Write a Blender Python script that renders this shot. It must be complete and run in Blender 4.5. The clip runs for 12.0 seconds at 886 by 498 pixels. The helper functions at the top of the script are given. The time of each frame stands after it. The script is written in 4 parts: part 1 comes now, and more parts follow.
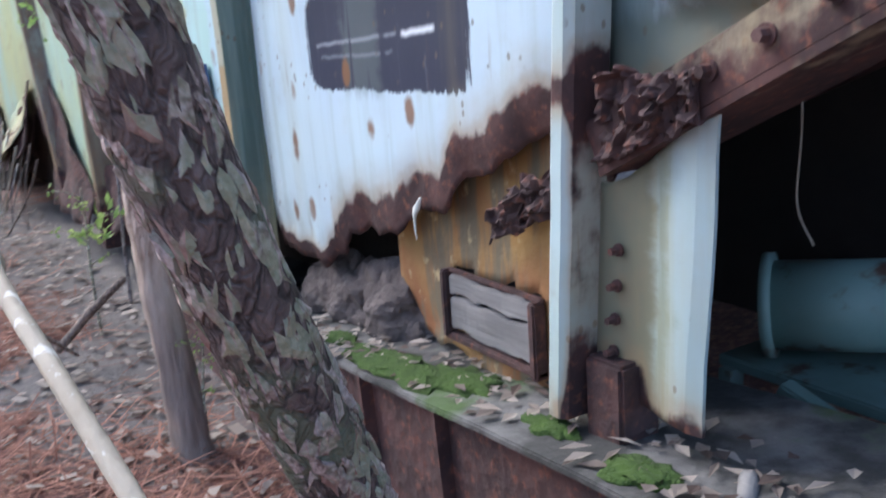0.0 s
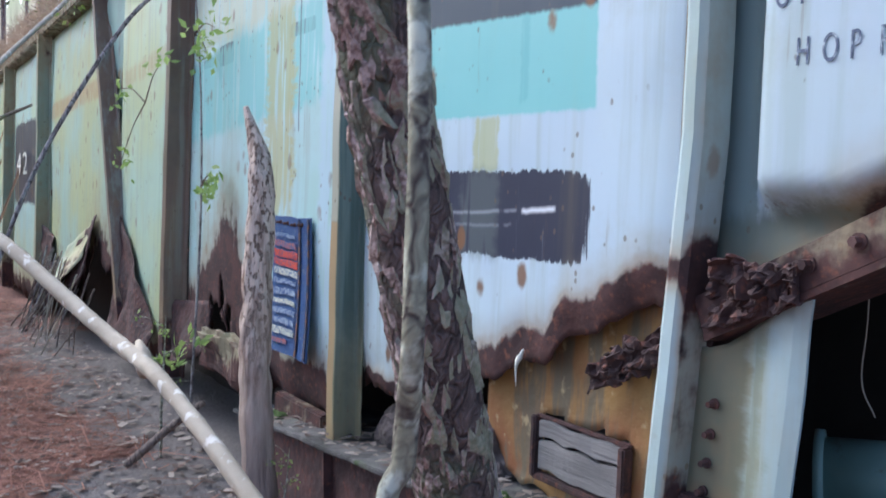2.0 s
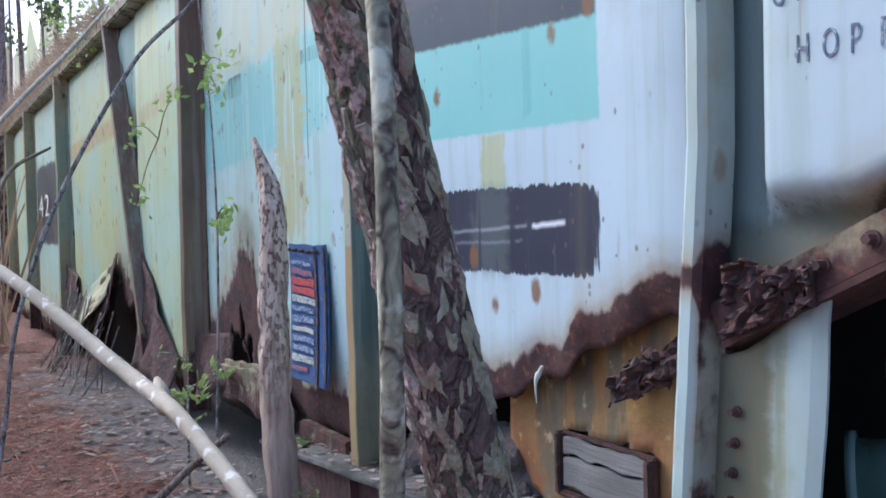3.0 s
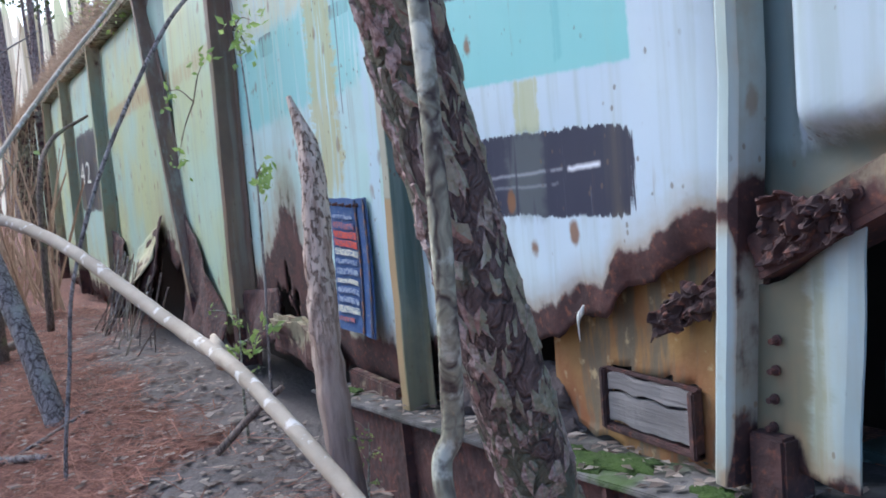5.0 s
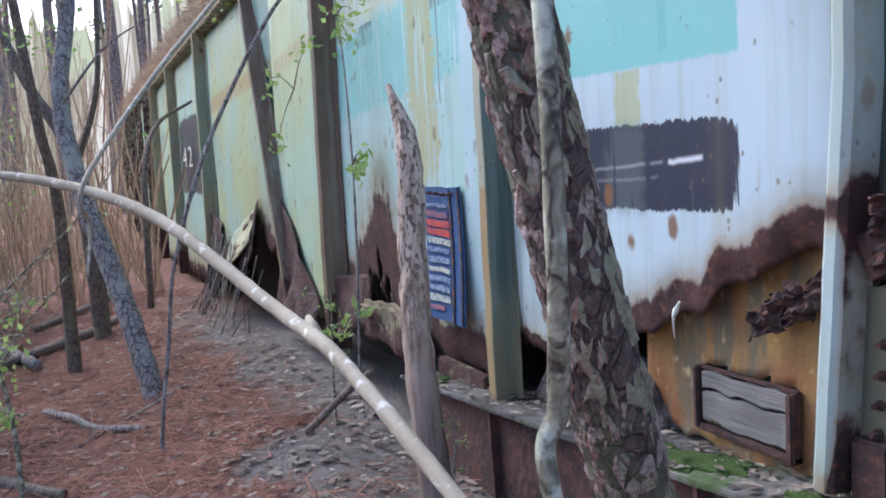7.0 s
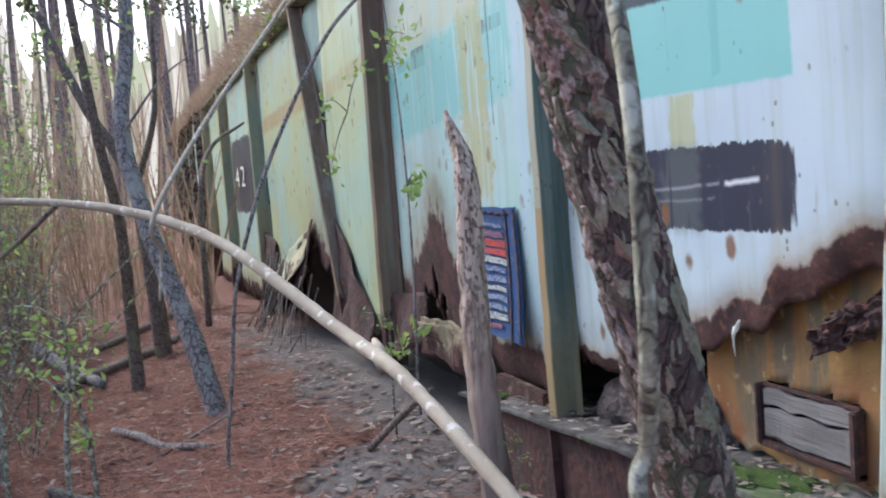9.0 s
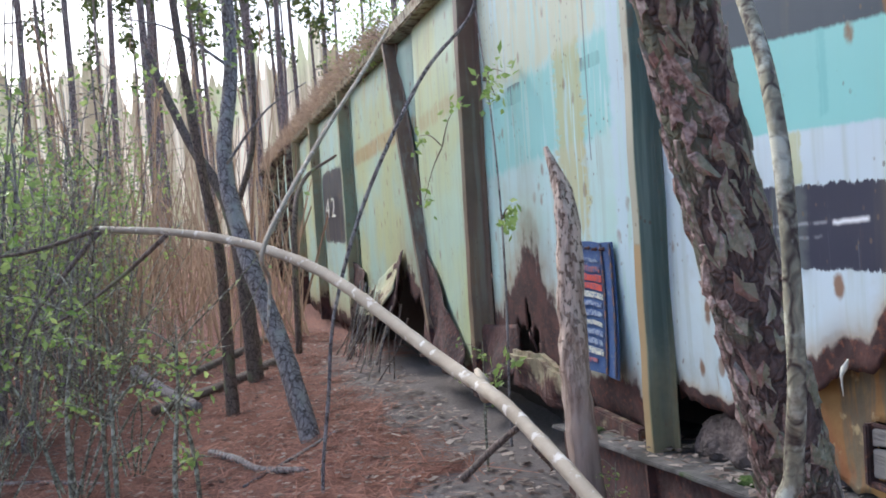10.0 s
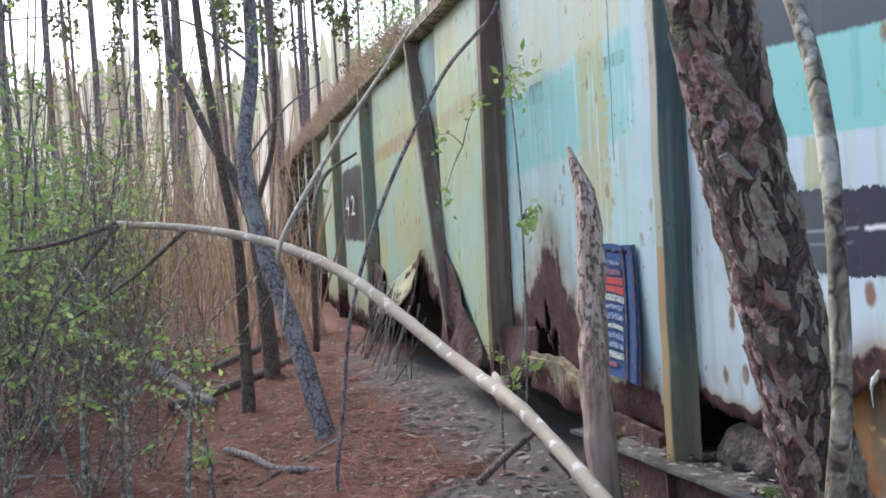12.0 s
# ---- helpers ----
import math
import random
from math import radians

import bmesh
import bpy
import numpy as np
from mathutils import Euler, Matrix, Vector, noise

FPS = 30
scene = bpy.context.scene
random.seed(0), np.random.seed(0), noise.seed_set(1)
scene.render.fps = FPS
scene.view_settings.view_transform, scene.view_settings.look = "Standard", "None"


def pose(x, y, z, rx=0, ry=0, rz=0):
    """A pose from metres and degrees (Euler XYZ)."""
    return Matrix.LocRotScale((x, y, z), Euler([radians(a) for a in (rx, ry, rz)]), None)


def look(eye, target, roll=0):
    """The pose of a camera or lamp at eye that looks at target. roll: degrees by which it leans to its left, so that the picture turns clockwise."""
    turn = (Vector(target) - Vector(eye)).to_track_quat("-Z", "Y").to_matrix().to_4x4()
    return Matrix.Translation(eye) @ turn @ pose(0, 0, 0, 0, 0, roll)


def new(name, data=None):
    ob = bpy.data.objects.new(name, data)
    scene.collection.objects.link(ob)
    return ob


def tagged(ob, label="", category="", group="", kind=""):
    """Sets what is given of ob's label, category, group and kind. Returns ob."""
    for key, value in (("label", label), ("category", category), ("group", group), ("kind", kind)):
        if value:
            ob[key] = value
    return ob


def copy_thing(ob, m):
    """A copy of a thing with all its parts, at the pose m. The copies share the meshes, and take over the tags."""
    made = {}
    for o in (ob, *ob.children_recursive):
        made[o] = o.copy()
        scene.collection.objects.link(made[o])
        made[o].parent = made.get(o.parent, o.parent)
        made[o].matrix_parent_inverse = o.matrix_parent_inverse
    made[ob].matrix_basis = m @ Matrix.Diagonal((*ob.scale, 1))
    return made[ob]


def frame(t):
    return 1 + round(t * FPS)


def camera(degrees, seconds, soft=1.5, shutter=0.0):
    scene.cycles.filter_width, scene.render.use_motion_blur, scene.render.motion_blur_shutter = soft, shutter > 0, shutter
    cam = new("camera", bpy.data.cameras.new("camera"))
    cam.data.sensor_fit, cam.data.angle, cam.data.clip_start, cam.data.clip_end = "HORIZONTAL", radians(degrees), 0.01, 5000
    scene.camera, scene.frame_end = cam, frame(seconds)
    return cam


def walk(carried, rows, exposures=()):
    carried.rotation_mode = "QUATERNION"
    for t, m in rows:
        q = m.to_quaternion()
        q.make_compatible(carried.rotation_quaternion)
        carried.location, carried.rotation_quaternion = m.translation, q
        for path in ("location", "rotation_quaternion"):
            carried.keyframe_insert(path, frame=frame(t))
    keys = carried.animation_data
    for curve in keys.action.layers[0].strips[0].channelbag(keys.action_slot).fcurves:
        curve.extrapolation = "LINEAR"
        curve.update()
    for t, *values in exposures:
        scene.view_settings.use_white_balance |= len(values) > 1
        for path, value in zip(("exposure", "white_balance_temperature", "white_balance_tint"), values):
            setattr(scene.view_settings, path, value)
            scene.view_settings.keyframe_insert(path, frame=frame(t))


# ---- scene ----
cam = camera(52.0, 12.0, 1.7, 0.5)
PATH = [
    (0, (2.564, -0.867, 1.275), (0.902, 0.132, 0.789), -4.2),
    (0.5, (2.608, -1.029, 1.299), (1.005, 0.112, 0.945), -2.8),
    (1, (2.686, -1.186, 1.268), (0.969, -0.177, 1.078), -0.1),
    (1.5, (2.706, -1.245, 1.258), (1.000, -0.215, 1.090), 2.3),
    (2, (2.692, -1.233, 1.273), (0.991, -0.186, 1.168), 2.0),
    (2.5, (2.690, -1.198, 1.278), (0.971, -0.178, 1.226), -0.6),
    (4.5, (2.724, -1.227, 1.285), (0.979, -0.267, 1.107), -3.6),
    (5, (2.733, -1.230, 1.287), (0.968, -0.308, 1.105), -4.6),
    (5.5, (2.747, -1.211, 1.276), (0.947, -0.354, 1.116), -4.5),
    (6, (2.733, -1.236, 1.303), (0.918, -0.418, 1.114), -5.0),
    (6.5, (2.728, -1.249, 1.305), (0.896, -0.473, 1.105), -3.9),
    (7, (2.730, -1.246, 1.279), (0.884, -0.500, 1.094), -3.1),
    (9, (2.778, -1.303, 1.320), (0.894, -0.649, 1.165), -4.5),
    (9.5, (2.778, -1.342, 1.329), (0.853, -0.809, 1.230), -3.9),
    (10, (2.821, -1.381, 1.333), (0.884, -0.889, 1.260), -3.9),
    (10.5, (2.834, -1.398, 1.322), (0.889, -0.936, 1.266), -3.0),
    (11, (2.819, -1.389, 1.325), (0.877, -0.913, 1.267), -3.1),
    (11.5, (2.805, -1.381, 1.330), (0.859, -0.925, 1.264), -3.3),
    (12, (2.774, -1.366, 1.334), (0.827, -0.916, 1.262), -3.1),
]
walk(cam, [(t, look(eye, target, roll)) for t, eye, target, roll in PATH],
     [(0, 1.52, 5650, 12), (1, 1.45, 5600, 12), (2.5, 1.1, 5450, 12), (7, 1.15, 5550, 13), (10, 1.1, 5900, 12), (12, 1.1, 5900, 12)])

# ---- world and sun ----
world = bpy.data.worlds.new("world")
scene.world = world
world.use_nodes = True
wn = world.node_tree
sky = wn.nodes.new("ShaderNodeTexSky")
sky.sky_type = "NISHITA"
sky.sun_disc = False
sky.sun_elevation, sky.sun_rotation = radians(42), radians(243)
sky.air_density, sky.dust_density = 1.0, 4.0
wn.links.new(sky.outputs[0], wn.nodes["Background"].inputs[0])
wn.nodes["Background"].inputs[1].default_value = 0.15
sun_data = bpy.data.lights.new("sun", "SUN")
sun_data.energy, sun_data.angle, sun_data.color = 1.7, radians(30), (1.0, 0.95, 0.87)
sun = new("sun", sun_data)
sun.matrix_world = look((-9.0, -4.5, 9.0), (0, 0, 0))


# ---- node helpers ----
class Mat:
    """A small wrapper to write node materials shortly."""

    def __init__(self, name, rough=0.7, metal=0.0, spec=0.5):
        self.m = bpy.data.materials.new(name)
        self.m.use_nodes = True
        self.t = self.m.node_tree
        self.b = self.t.nodes["Principled BSDF"]
        self.b.inputs["Roughness"].default_value = rough
        self.b.inputs["Metallic"].default_value = metal
        self.b.inputs["Specular IOR Level"].default_value = spec
        self.obj = self.add("ShaderNodeTexCoord").outputs["Object"]

    def add(self, kind):
        return self.t.nodes.new(kind)

    def put(self, socket, value):
        if hasattr(value, "links"):
            self.t.links.new(value, socket)
        else:
            socket.default_value = value

    def math(self, op, a, b=0.0, clamp=False):
        n = self.add("ShaderNodeMath")
        n.operation, n.use_clamp = op, clamp
        self.put(n.inputs[0], a)
        self.put(n.inputs[1], b)
        return n.outputs[0]

    def stretch(self, sx, sy, sz, src=None):
        n = self.add("ShaderNodeMapping")
        self.put(n.inputs[0], src or self.obj)
        n.inputs["Scale"].default_value = (sx, sy, sz)
        return n.outputs[0]

    def noise(self, scale, detail=4.0, vec=None, rough=0.55):
        n = self.add("ShaderNodeTexNoise")
        self.put(n.inputs["Vector"], vec or self.obj)
        n.inputs["Scale"].default_value, n.inputs["Detail"].default_value = scale, detail
        n.inputs["Roughness"].default_value = rough
        return n.outputs[0]

    def cells(self, scale, vec=None, feature="F1"):
        n = self.add("ShaderNodeTexVoronoi")
        n.feature = feature
        self.put(n.inputs["Vector"], vec or self.obj)
        n.inputs["Scale"].default_value = scale
        return n.outputs[0]

    def step(self, v, a, b):
        n = self.add("ShaderNodeMapRange")
        n.interpolation_type = "SMOOTHSTEP"
        self.put(n.inputs[0], v)
        n.inputs[1].default_value, n.inputs[2].default_value = a, b
        return n.outputs[0]

    def mix(self, f, a, b):
        n = self.add("ShaderNodeMix")
        n.data_type = "RGBA"
        self.put(n.inputs[0], f)
        for s, v in ((n.inputs[6], a), (n.inputs[7], b)):
            self.put(s, v if hasattr(v, "links") else (*v, 1.0))
        return n.outputs[2]

    def attr(self, name):
        n = self.add("ShaderNodeAttribute")
        n.attribute_name = name
        return n.outputs["Fac"]

    def xyz(self):
        n = self.add("ShaderNodeSeparateXYZ")
        self.put(n.inputs[0], self.obj)
        return n.outputs

    def done(self, color, bump=None, strength=0.4, dist=0.01, rough=None):
        self.put(self.b.inputs["Base Color"], color if hasattr(color, "links") else (*color, 1.0))
        if rough is not None:
            self.put(self.b.inputs["Roughness"], rough)
        if bump is not None:
            n = self.add("ShaderNodeBump")
            n.inputs["Strength"].default_value, n.inputs["Distance"].default_value = strength, dist
            self.put(n.inputs["Height"], bump)
            self.put(self.b.inputs["Normal"], n.outputs[0])
        return self.m


RUST_DARK, RUST_RED = (0.045, 0.026, 0.026), (0.15, 0.06, 0.04)


def rust_color(k):
    n1, n2 = k.noise(9, 6), k.noise(55, 4)
    c = k.mix(k.step(n1, 0.4, 0.62), RUST_DARK, (0.085, 0.042, 0.038))
    return k.mix(k.step(n2, 0.52, 0.72), c, RUST_RED)


def paint(name, base, second, bands=(), ochre=0.35, spots=0.5, blots=()):
    """Weathered enamel on steel: two washed-out tones, run-off streaks, rust spots, and rust where the mesh says so.
    bands: painted areas (x0, x1, z0, z1, slope, raggedness, colour, cover);
    blots: brushed patches with rounded corners (x, z, half width, half height, colour)."""
    k = Mat(name, 0.45, 0.0, 0.35)
    x, y, z = k.xyz()
    col = k.mix(k.step(k.noise(1.3, 3), 0.38, 0.62), base, second)
    streak = k.noise(1.0, 5, k.stretch(24, 24, 1.1))
    col = k.mix(k.math("MULTIPLY", k.step(streak, 0.46, 0.7), 0.4), col, (0.33, 0.42, 0.38))
    grime = k.noise(3.2, 7, None, 0.68)
    col = k.mix(k.math("MULTIPLY", k.step(grime, 0.5, 0.72), 0.35), col, (0.34, 0.36, 0.28))
    for bx, bz, hx, hz, tint in blots:
        brush = k.math("SUBTRACT", k.noise(1.0, 6, k.stretch(75, 75, 4), 0.8), 0.5)
        sway = k.math("SUBTRACT", k.noise(5.0, 3), 0.5)
        u = k.math("DIVIDE", k.math("ABSOLUTE", k.math("SUBTRACT", x, bx)), hx)
        v = k.math("DIVIDE", k.math("ABSOLUTE", k.math("SUBTRACT", z, bz)), hz)
        q = k.math("ADD", k.math("POWER", u, 10.0), k.math("POWER", v, 6.0))
        q = k.math("ADD", q, k.math("ADD", k.math("MULTIPLY", brush, 2.6), k.math("MULTIPLY", sway, 1.2)))
        m = k.math("SUBTRACT", 1.0, k.step(q, 0.86, 1.02))
        thin = k.step(k.noise(1.0, 5, k.stretch(45, 45, 3), 0.7), 0.25, 0.4)
        col = k.mix(k.math("MULTIPLY", m, k.math("ADD", 0.8, k.math("MULTIPLY", thin, 0.19))), col, tint)
    for x0, x1, z0, z1, slope, rag, tint, cover in bands:
        wob = k.math("MULTIPLY", k.math("SUBTRACT", k.noise(1.0, 4, k.stretch(31, 31, 6), 0.7), 0.5), rag * 1.5)
        wob2 = k.math("MULTIPLY", k.math("SUBTRACT", k.noise(1.0, 4, k.stretch(8, 8, 23), 0.7), 0.5), rag * 1.5)
        zz = k.math("ADD", k.math("SUBTRACT", z, k.math("MULTIPLY", k.math("SUBTRACT", x, x0), slope)), wob)
        xx = k.math("ADD", x, wob2)
        e = 0.006 if rag < 0.045 else 0.022
        m = k.math("MULTIPLY", k.math("MULTIPLY", k.step(xx, x0 - e, x0 + e), k.math("SUBTRACT", 1.0, k.step(xx, x1 - e, x1 + e))),
                   k.math("MULTIPLY", k.step(zz, z0 - e, z0 + e), k.math("SUBTRACT", 1.0, k.step(zz, z1 - e, z1 + e))))
        worn = k.step(k.noise(1.0, 4, k.stretch(30, 30, 2.0)), 0.36, 0.5)
        m = k.math("MULTIPLY", m, k.math("MULTIPLY", worn, cover) if cover < 1 else 0.94)
        col = k.mix(m, col, tint)
    run = k.noise(1.0, 4, k.stretch(7, 7, 0.5))
    col = k.mix(k.math("MULTIPLY", k.step(run, 0.55, 0.72), ochre), col, (0.42, 0.36, 0.14))
    drip = k.math("MULTIPLY", k.step(k.noise(1.0, 4, k.stretch(48, 48, 2.2)), 0.63, 0.72), k.step(k.noise(3.1, 3), 0.48, 0.6))
    col = k.mix(k.math("MULTIPLY", drip, 0.65), col, (0.2, 0.12, 0.06))
    # rust spots with a run below each
    cell = k.cells(1.0, k.stretch(9, 9, 5.5))
    pick = k.step(k.noise(2.3, 2), 0.38, 0.48)
    spot = k.math("MULTIPLY", k.math("SUBTRACT", 1.0, k.step(k.math("ADD", cell, k.math("MULTIPLY", k.noise(40, 2), 0.12)), 0.17, 0.27)), pick)
    col = k.mix(k.math("MULTIPLY", spot, spots), col, (0.2, 0.1, 0.045))
    # fine chips and pinholes
    chip = k.cells(1.0, k.stretch(36, 36, 24))
    some = k.step(k.noise(4.5, 3), 0.5, 0.58)
    chips = k.math("MULTIPLY", k.math("SUBTRACT", 1.0, k.step(k.math("ADD", chip, k.math("MULTIPLY", k.noise(90, 2), 0.15)), 0.2, 0.27)), some)
    col = k.mix(k.math("MULTIPLY", chips, 0.7), col, (0.13, 0.1, 0.075))
    # rusted through
    fuzz = k.math("ADD", k.math("MULTIPLY", k.math("SUBTRACT", k.noise(14, 6), 0.5), 0.55), k.math("MULTIPLY", k.math("SUBTRACT", k.noise(1.0, 4, k.stretch(28, 28, 6)), 0.5), 0.28))
    r = k.math("ADD", k.attr("rust"), fuzz)
    col = k.mix(k.math("MULTIPLY", k.step(r, -0.35, 0.45), 0.34), col, (0.36, 0.3, 0.18))
    halo = k.step(r, 0.22, 0.5)
    col = k.mix(k.math("MULTIPLY", halo, 0.5), col, (0.3, 0.21, 0.12))
    full = k.step(r, 0.45, 0.62)
    col = k.mix(full, col, rust_color(k))
    rough = k.math("ADD", 0.4, k.math("MULTIPLY", full, 0.45))
    return k.done(col, k.math("ADD", k.math("MULTIPLY", k.noise(70, 4), full), k.math("MULTIPLY", k.noise(5, 3), 0.6)), 0.35, 0.006, rough)


WHITE, MINT, GREEN, TEAL, NAVY = (0.48, 0.6, 0.68), (0.42, 0.62, 0.58), (0.46, 0.6, 0.42), (0.22, 0.55, 0.54), (0.028, 0.032, 0.06)
M_NEAR = paint("near_panel_paint", WHITE, (0.54, 0.67, 0.71), [
    (0.3, 1.26, 1.492, 1.85, -0.02, 0.012, TEAL, 1.0), (1.0, 1.03, 1.5, 1.74, 0.35, 0.02, (0.17, 0.46, 0.47), 0.6), (0.44, 1.256, 1.735, 2.3, -0.06, 0.012, NAVY, 1.0),
    (0.82, 0.92, 1.35, 1.475, 0.0, 0.03, (0.42, 0.45, 0.2), 0.7),
    (0.77, 0.93, 1.14, 1.35, 0.0, 0.05, (0.13, 0.16, 0.16), 0.5), (0.64, 1.0, 1.238, 1.242, 0.05, 0.008, (0.6, 0.65, 0.7), 0.6),
    (1.02, 1.14, 1.252, 1.262, 0.06, 0.006, (0.75, 0.8, 0.85), 1.0), (0.66, 0.98, 1.212, 1.215, 0.03, 0.012, (0.5, 0.55, 0.6), 0.5)], 0.12, 0.9, [(0.925, 1.247, 0.33, 0.102, NAVY)])
# bands: grey-green margin, plus shadow around the raised field put into the colour
M_END = paint("end_panel_paint_and_shade", (0.44, 0.55, 0.63), (0.46, 0.58, 0.62), [(1.5, 1.645, 1.0, 3.0, 0.0, 0.03, (0.2, 0.28, 0.28), 1.0), (1.5, 2.8, 1.0, 1.25, 0.15, 0.046, (0.13, 0.18, 0.17), 1.0)], 0.1, 0.8)
M_PLATEP = paint("plate_panel_paint", MINT, (0.5, 0.68, 0.72), [
    (-1.66, -0.1, 1.5, 1.86, 0.06, 0.08, (0.25, 0.57, 0.56), 0.85), (-0.62, -0.36, 1.2, 2.4, 0.0, 0.2, (0.46, 0.45, 0.2), 0.75),
    (-1.64, -0.2, 1.9, 2.6, 0.05, 0.1, (0.52, 0.58, 0.46), 0.9), 
    (-0.12, 0.12, 0.6, 2.7, 0.0, 0.06, (0.48, 0.63, 0.7), 0.9), (-0.312, -0.304, 1.5, 2.1, 0.0, 0.004, (0.04, 0.05, 0.05), 1.0)], 0.3, 0.6,
                 [(-1.1, 1.86, 0.1, 0.045, (0.1, 0.13, 0.17)), (-1.36, 1.85, 0.08, 0.02, (0.12, 0.16, 0.19)), (-0.3, 1.86, 0.12, 0.025, (0.12, 0.15, 0.18))])
M_GREEN = paint("green_panel_paint", (0.47, 0.64, 0.52), (0.5, 0.58, 0.34), [(-3.0, -1.9, 1.88, 1.98, 0.06, 0.06, (0.42, 0.34, 0.17), 0.6)], 0.5, 0.6)
M_GREENB = paint("olive_panel_paint", (0.4, 0.58, 0.5), (0.48, 0.54, 0.3), [(-6.1, -3.3, 1.85, 1.98, 0.02, 0.08, (0.4, 0.27, 0.12), 0.8)], 0.55, 0.7)
M_FAR = paint("number_panel_paint", (0.42, 0.62, 0.58), (0.5, 0.6, 0.42), (), 0.4, 0.7, [(-7.6, 1.52, 0.95, 0.42, NAVY)])
M_CAR = paint("second_car_paint", (0.4, 0.6, 0.56), (0.46, 0.58, 0.44), [(-16.5, -14.5, 1.0, 1.9, 0.0, 0.2, (0.06, 0.07, 0.1), 1.0)], 0.4, 0.7)
M_STAKE = paint("stake_paint", (0.24, 0.34, 0.27), (0.36, 0.35, 0.22), (), 0.6, 0.5)
M_POST = paint("post_paint", (0.44, 0.58, 0.61), (0.38, 0.52, 0.51), (), 0.35, 0.6)
M_FLANGE = paint("flange_paint", (0.16, 0.21, 0.19), (0.13, 0.17, 0.14), (), 0.35, 0.5)

k = Mat("rusty_steel", 0.85)
M_RUST = k.done(rust_color(k), k.math("ADD", k.noise(40, 6), k.cells(30)), 0.6, 0.008)
k = Mat("yellow_rust", 0.8)
c = k.mix(k.step(k.noise(5, 5), 0.35, 0.65), (0.34, 0.21, 0.075), (0.26, 0.11, 0.045))
c = k.mix(k.step(k.noise(1.0, 5, k.stretch(20, 20, 3)), 0.46, 0.6), c, (0.17, 0.14, 0.09))
c = k.mix(k.step(k.noise(16, 5), 0.58, 0.7), c, (0.5, 0.4, 0.22))
M_YELLOW = k.done(c, k.noise(45, 6), 0.5, 0.006)
# near-black colour standing in for the shade inside the cars
k = Mat("dark_interior", 0.8)
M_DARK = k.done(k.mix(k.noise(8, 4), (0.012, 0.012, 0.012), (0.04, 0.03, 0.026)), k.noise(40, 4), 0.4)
k = Mat("green_machine_paint", 0.55)
c = k.mix(k.step(k.noise(4, 5), 0.35, 0.7), (0.17, 0.26, 0.24), (0.12, 0.18, 0.16))
M_MACH = k.done(k.mix(k.step(k.noise(12, 6), 0.56, 0.68), c, (0.09, 0.05, 0.035)), k.noise(50, 4), 0.2, 0.004)
k = Mat("grey_weathered_wood", 0.9)
c = k.mix(k.noise(1.0, 6, k.stretch(6, 40, 90)), (0.09, 0.085, 0.085), (0.3, 0.29, 0.28))
M_WOOD = k.done(c, k.noise(1.0, 6, k.stretch(5, 40, 110)), 0.7, 0.006)
k = Mat("moss", 1.0)
M_MOSS = k.done(k.mix(k.noise(30, 5), (0.02, 0.045, 0.008), (0.075, 0.13, 0.022)), k.noise(160, 4), 1.0, 0.01)
k = Mat("blue_enamel", 0.5)
c = k.mix(k.step(k.noise(30, 5), 0.5, 0.7), (0.03, 0.08, 0.22), (0.05, 0.11, 0.24))
M_BLUE = k.done(k.mix(k.step(k.noise(70, 5), 0.6, 0.68), c, (0.2, 0.22, 0.25)), k.noise(60, 3), 0.2, 0.002)
k = Mat("red_reflective_strip", 0.6)
M_RED = k.done(k.mix(k.step(k.noise(90, 4), 0.45, 0.6), (0.5, 0.06, 0.035), (0.2, 0.06, 0.1)))
k = Mat("white_reflective_strip", 0.6)
M_BAR = k.done(k.mix(k.step(k.noise(110, 4), 0.45, 0.6), (0.5, 0.52, 0.42), (0.14, 0.2, 0.3)))
k = Mat("stencil_blue_grey", 0.7)
M_INK = k.done(k.mix(k.step(k.noise(60, 4), 0.5, 0.68), (0.1, 0.13, 0.2), (0.4, 0.48, 0.55)))
k = Mat("stencil_white", 0.7)
M_INKW = k.done(k.mix(k.noise(50, 3), (0.6, 0.62, 0.55), (0.75, 0.76, 0.7)))


def bark(name, a, b, lichen, cover, sx, sz, depth, patch=6.0):
    k = Mat(name, 0.95)
    warp = k.add("ShaderNodeVectorMath")
    warp.operation = "MULTIPLY_ADD"
    wobble = k.add("ShaderNodeTexNoise")
    wobble.inputs["Scale"].default_value, wobble.inputs["Detail"].default_value = 14.0, 3.0
    k.put(wobble.inputs["Vector"], k.obj)
    k.put(warp.inputs[0], wobble.outputs["Color"])
    warp.inputs[1].default_value = (0.06, 0.06, 0.1)
    k.put(warp.inputs[2], k.obj)
    v = warp.outputs[0]
    big = k.cells(1.0, k.stretch(sx, sx, sz, v), "DISTANCE_TO_EDGE")
    small = k.cells(1.0, k.stretch(sx * 2.3, sx * 2.3, sz * 2.6, v), "DISTANCE_TO_EDGE")
    fine = k.noise(1.0, 7, k.stretch(sx * 2, sx * 2, sz * 1.4, v), 0.7)
    plate = k.math("ADD", k.math("MULTIPLY", k.step(big, 0.0, 0.13), 0.6), k.math("MULTIPLY", k.step(small, 0.0, 0.2), 0.35))
    c = k.mix(plate, (0.06, 0.045, 0.04), k.mix(k.step(fine, 0.35, 0.7), a, b))
    c = k.mix(k.math("MULTIPLY", k.step(k.noise(patch, 5), 0.62 - cover * 0.3, 0.74 - cover * 0.3), 0.75), c, lichen)
    return k.done(c, k.math("ADD", k.math("MULTIPLY", plate, 0.7), fine), 1.0, depth)


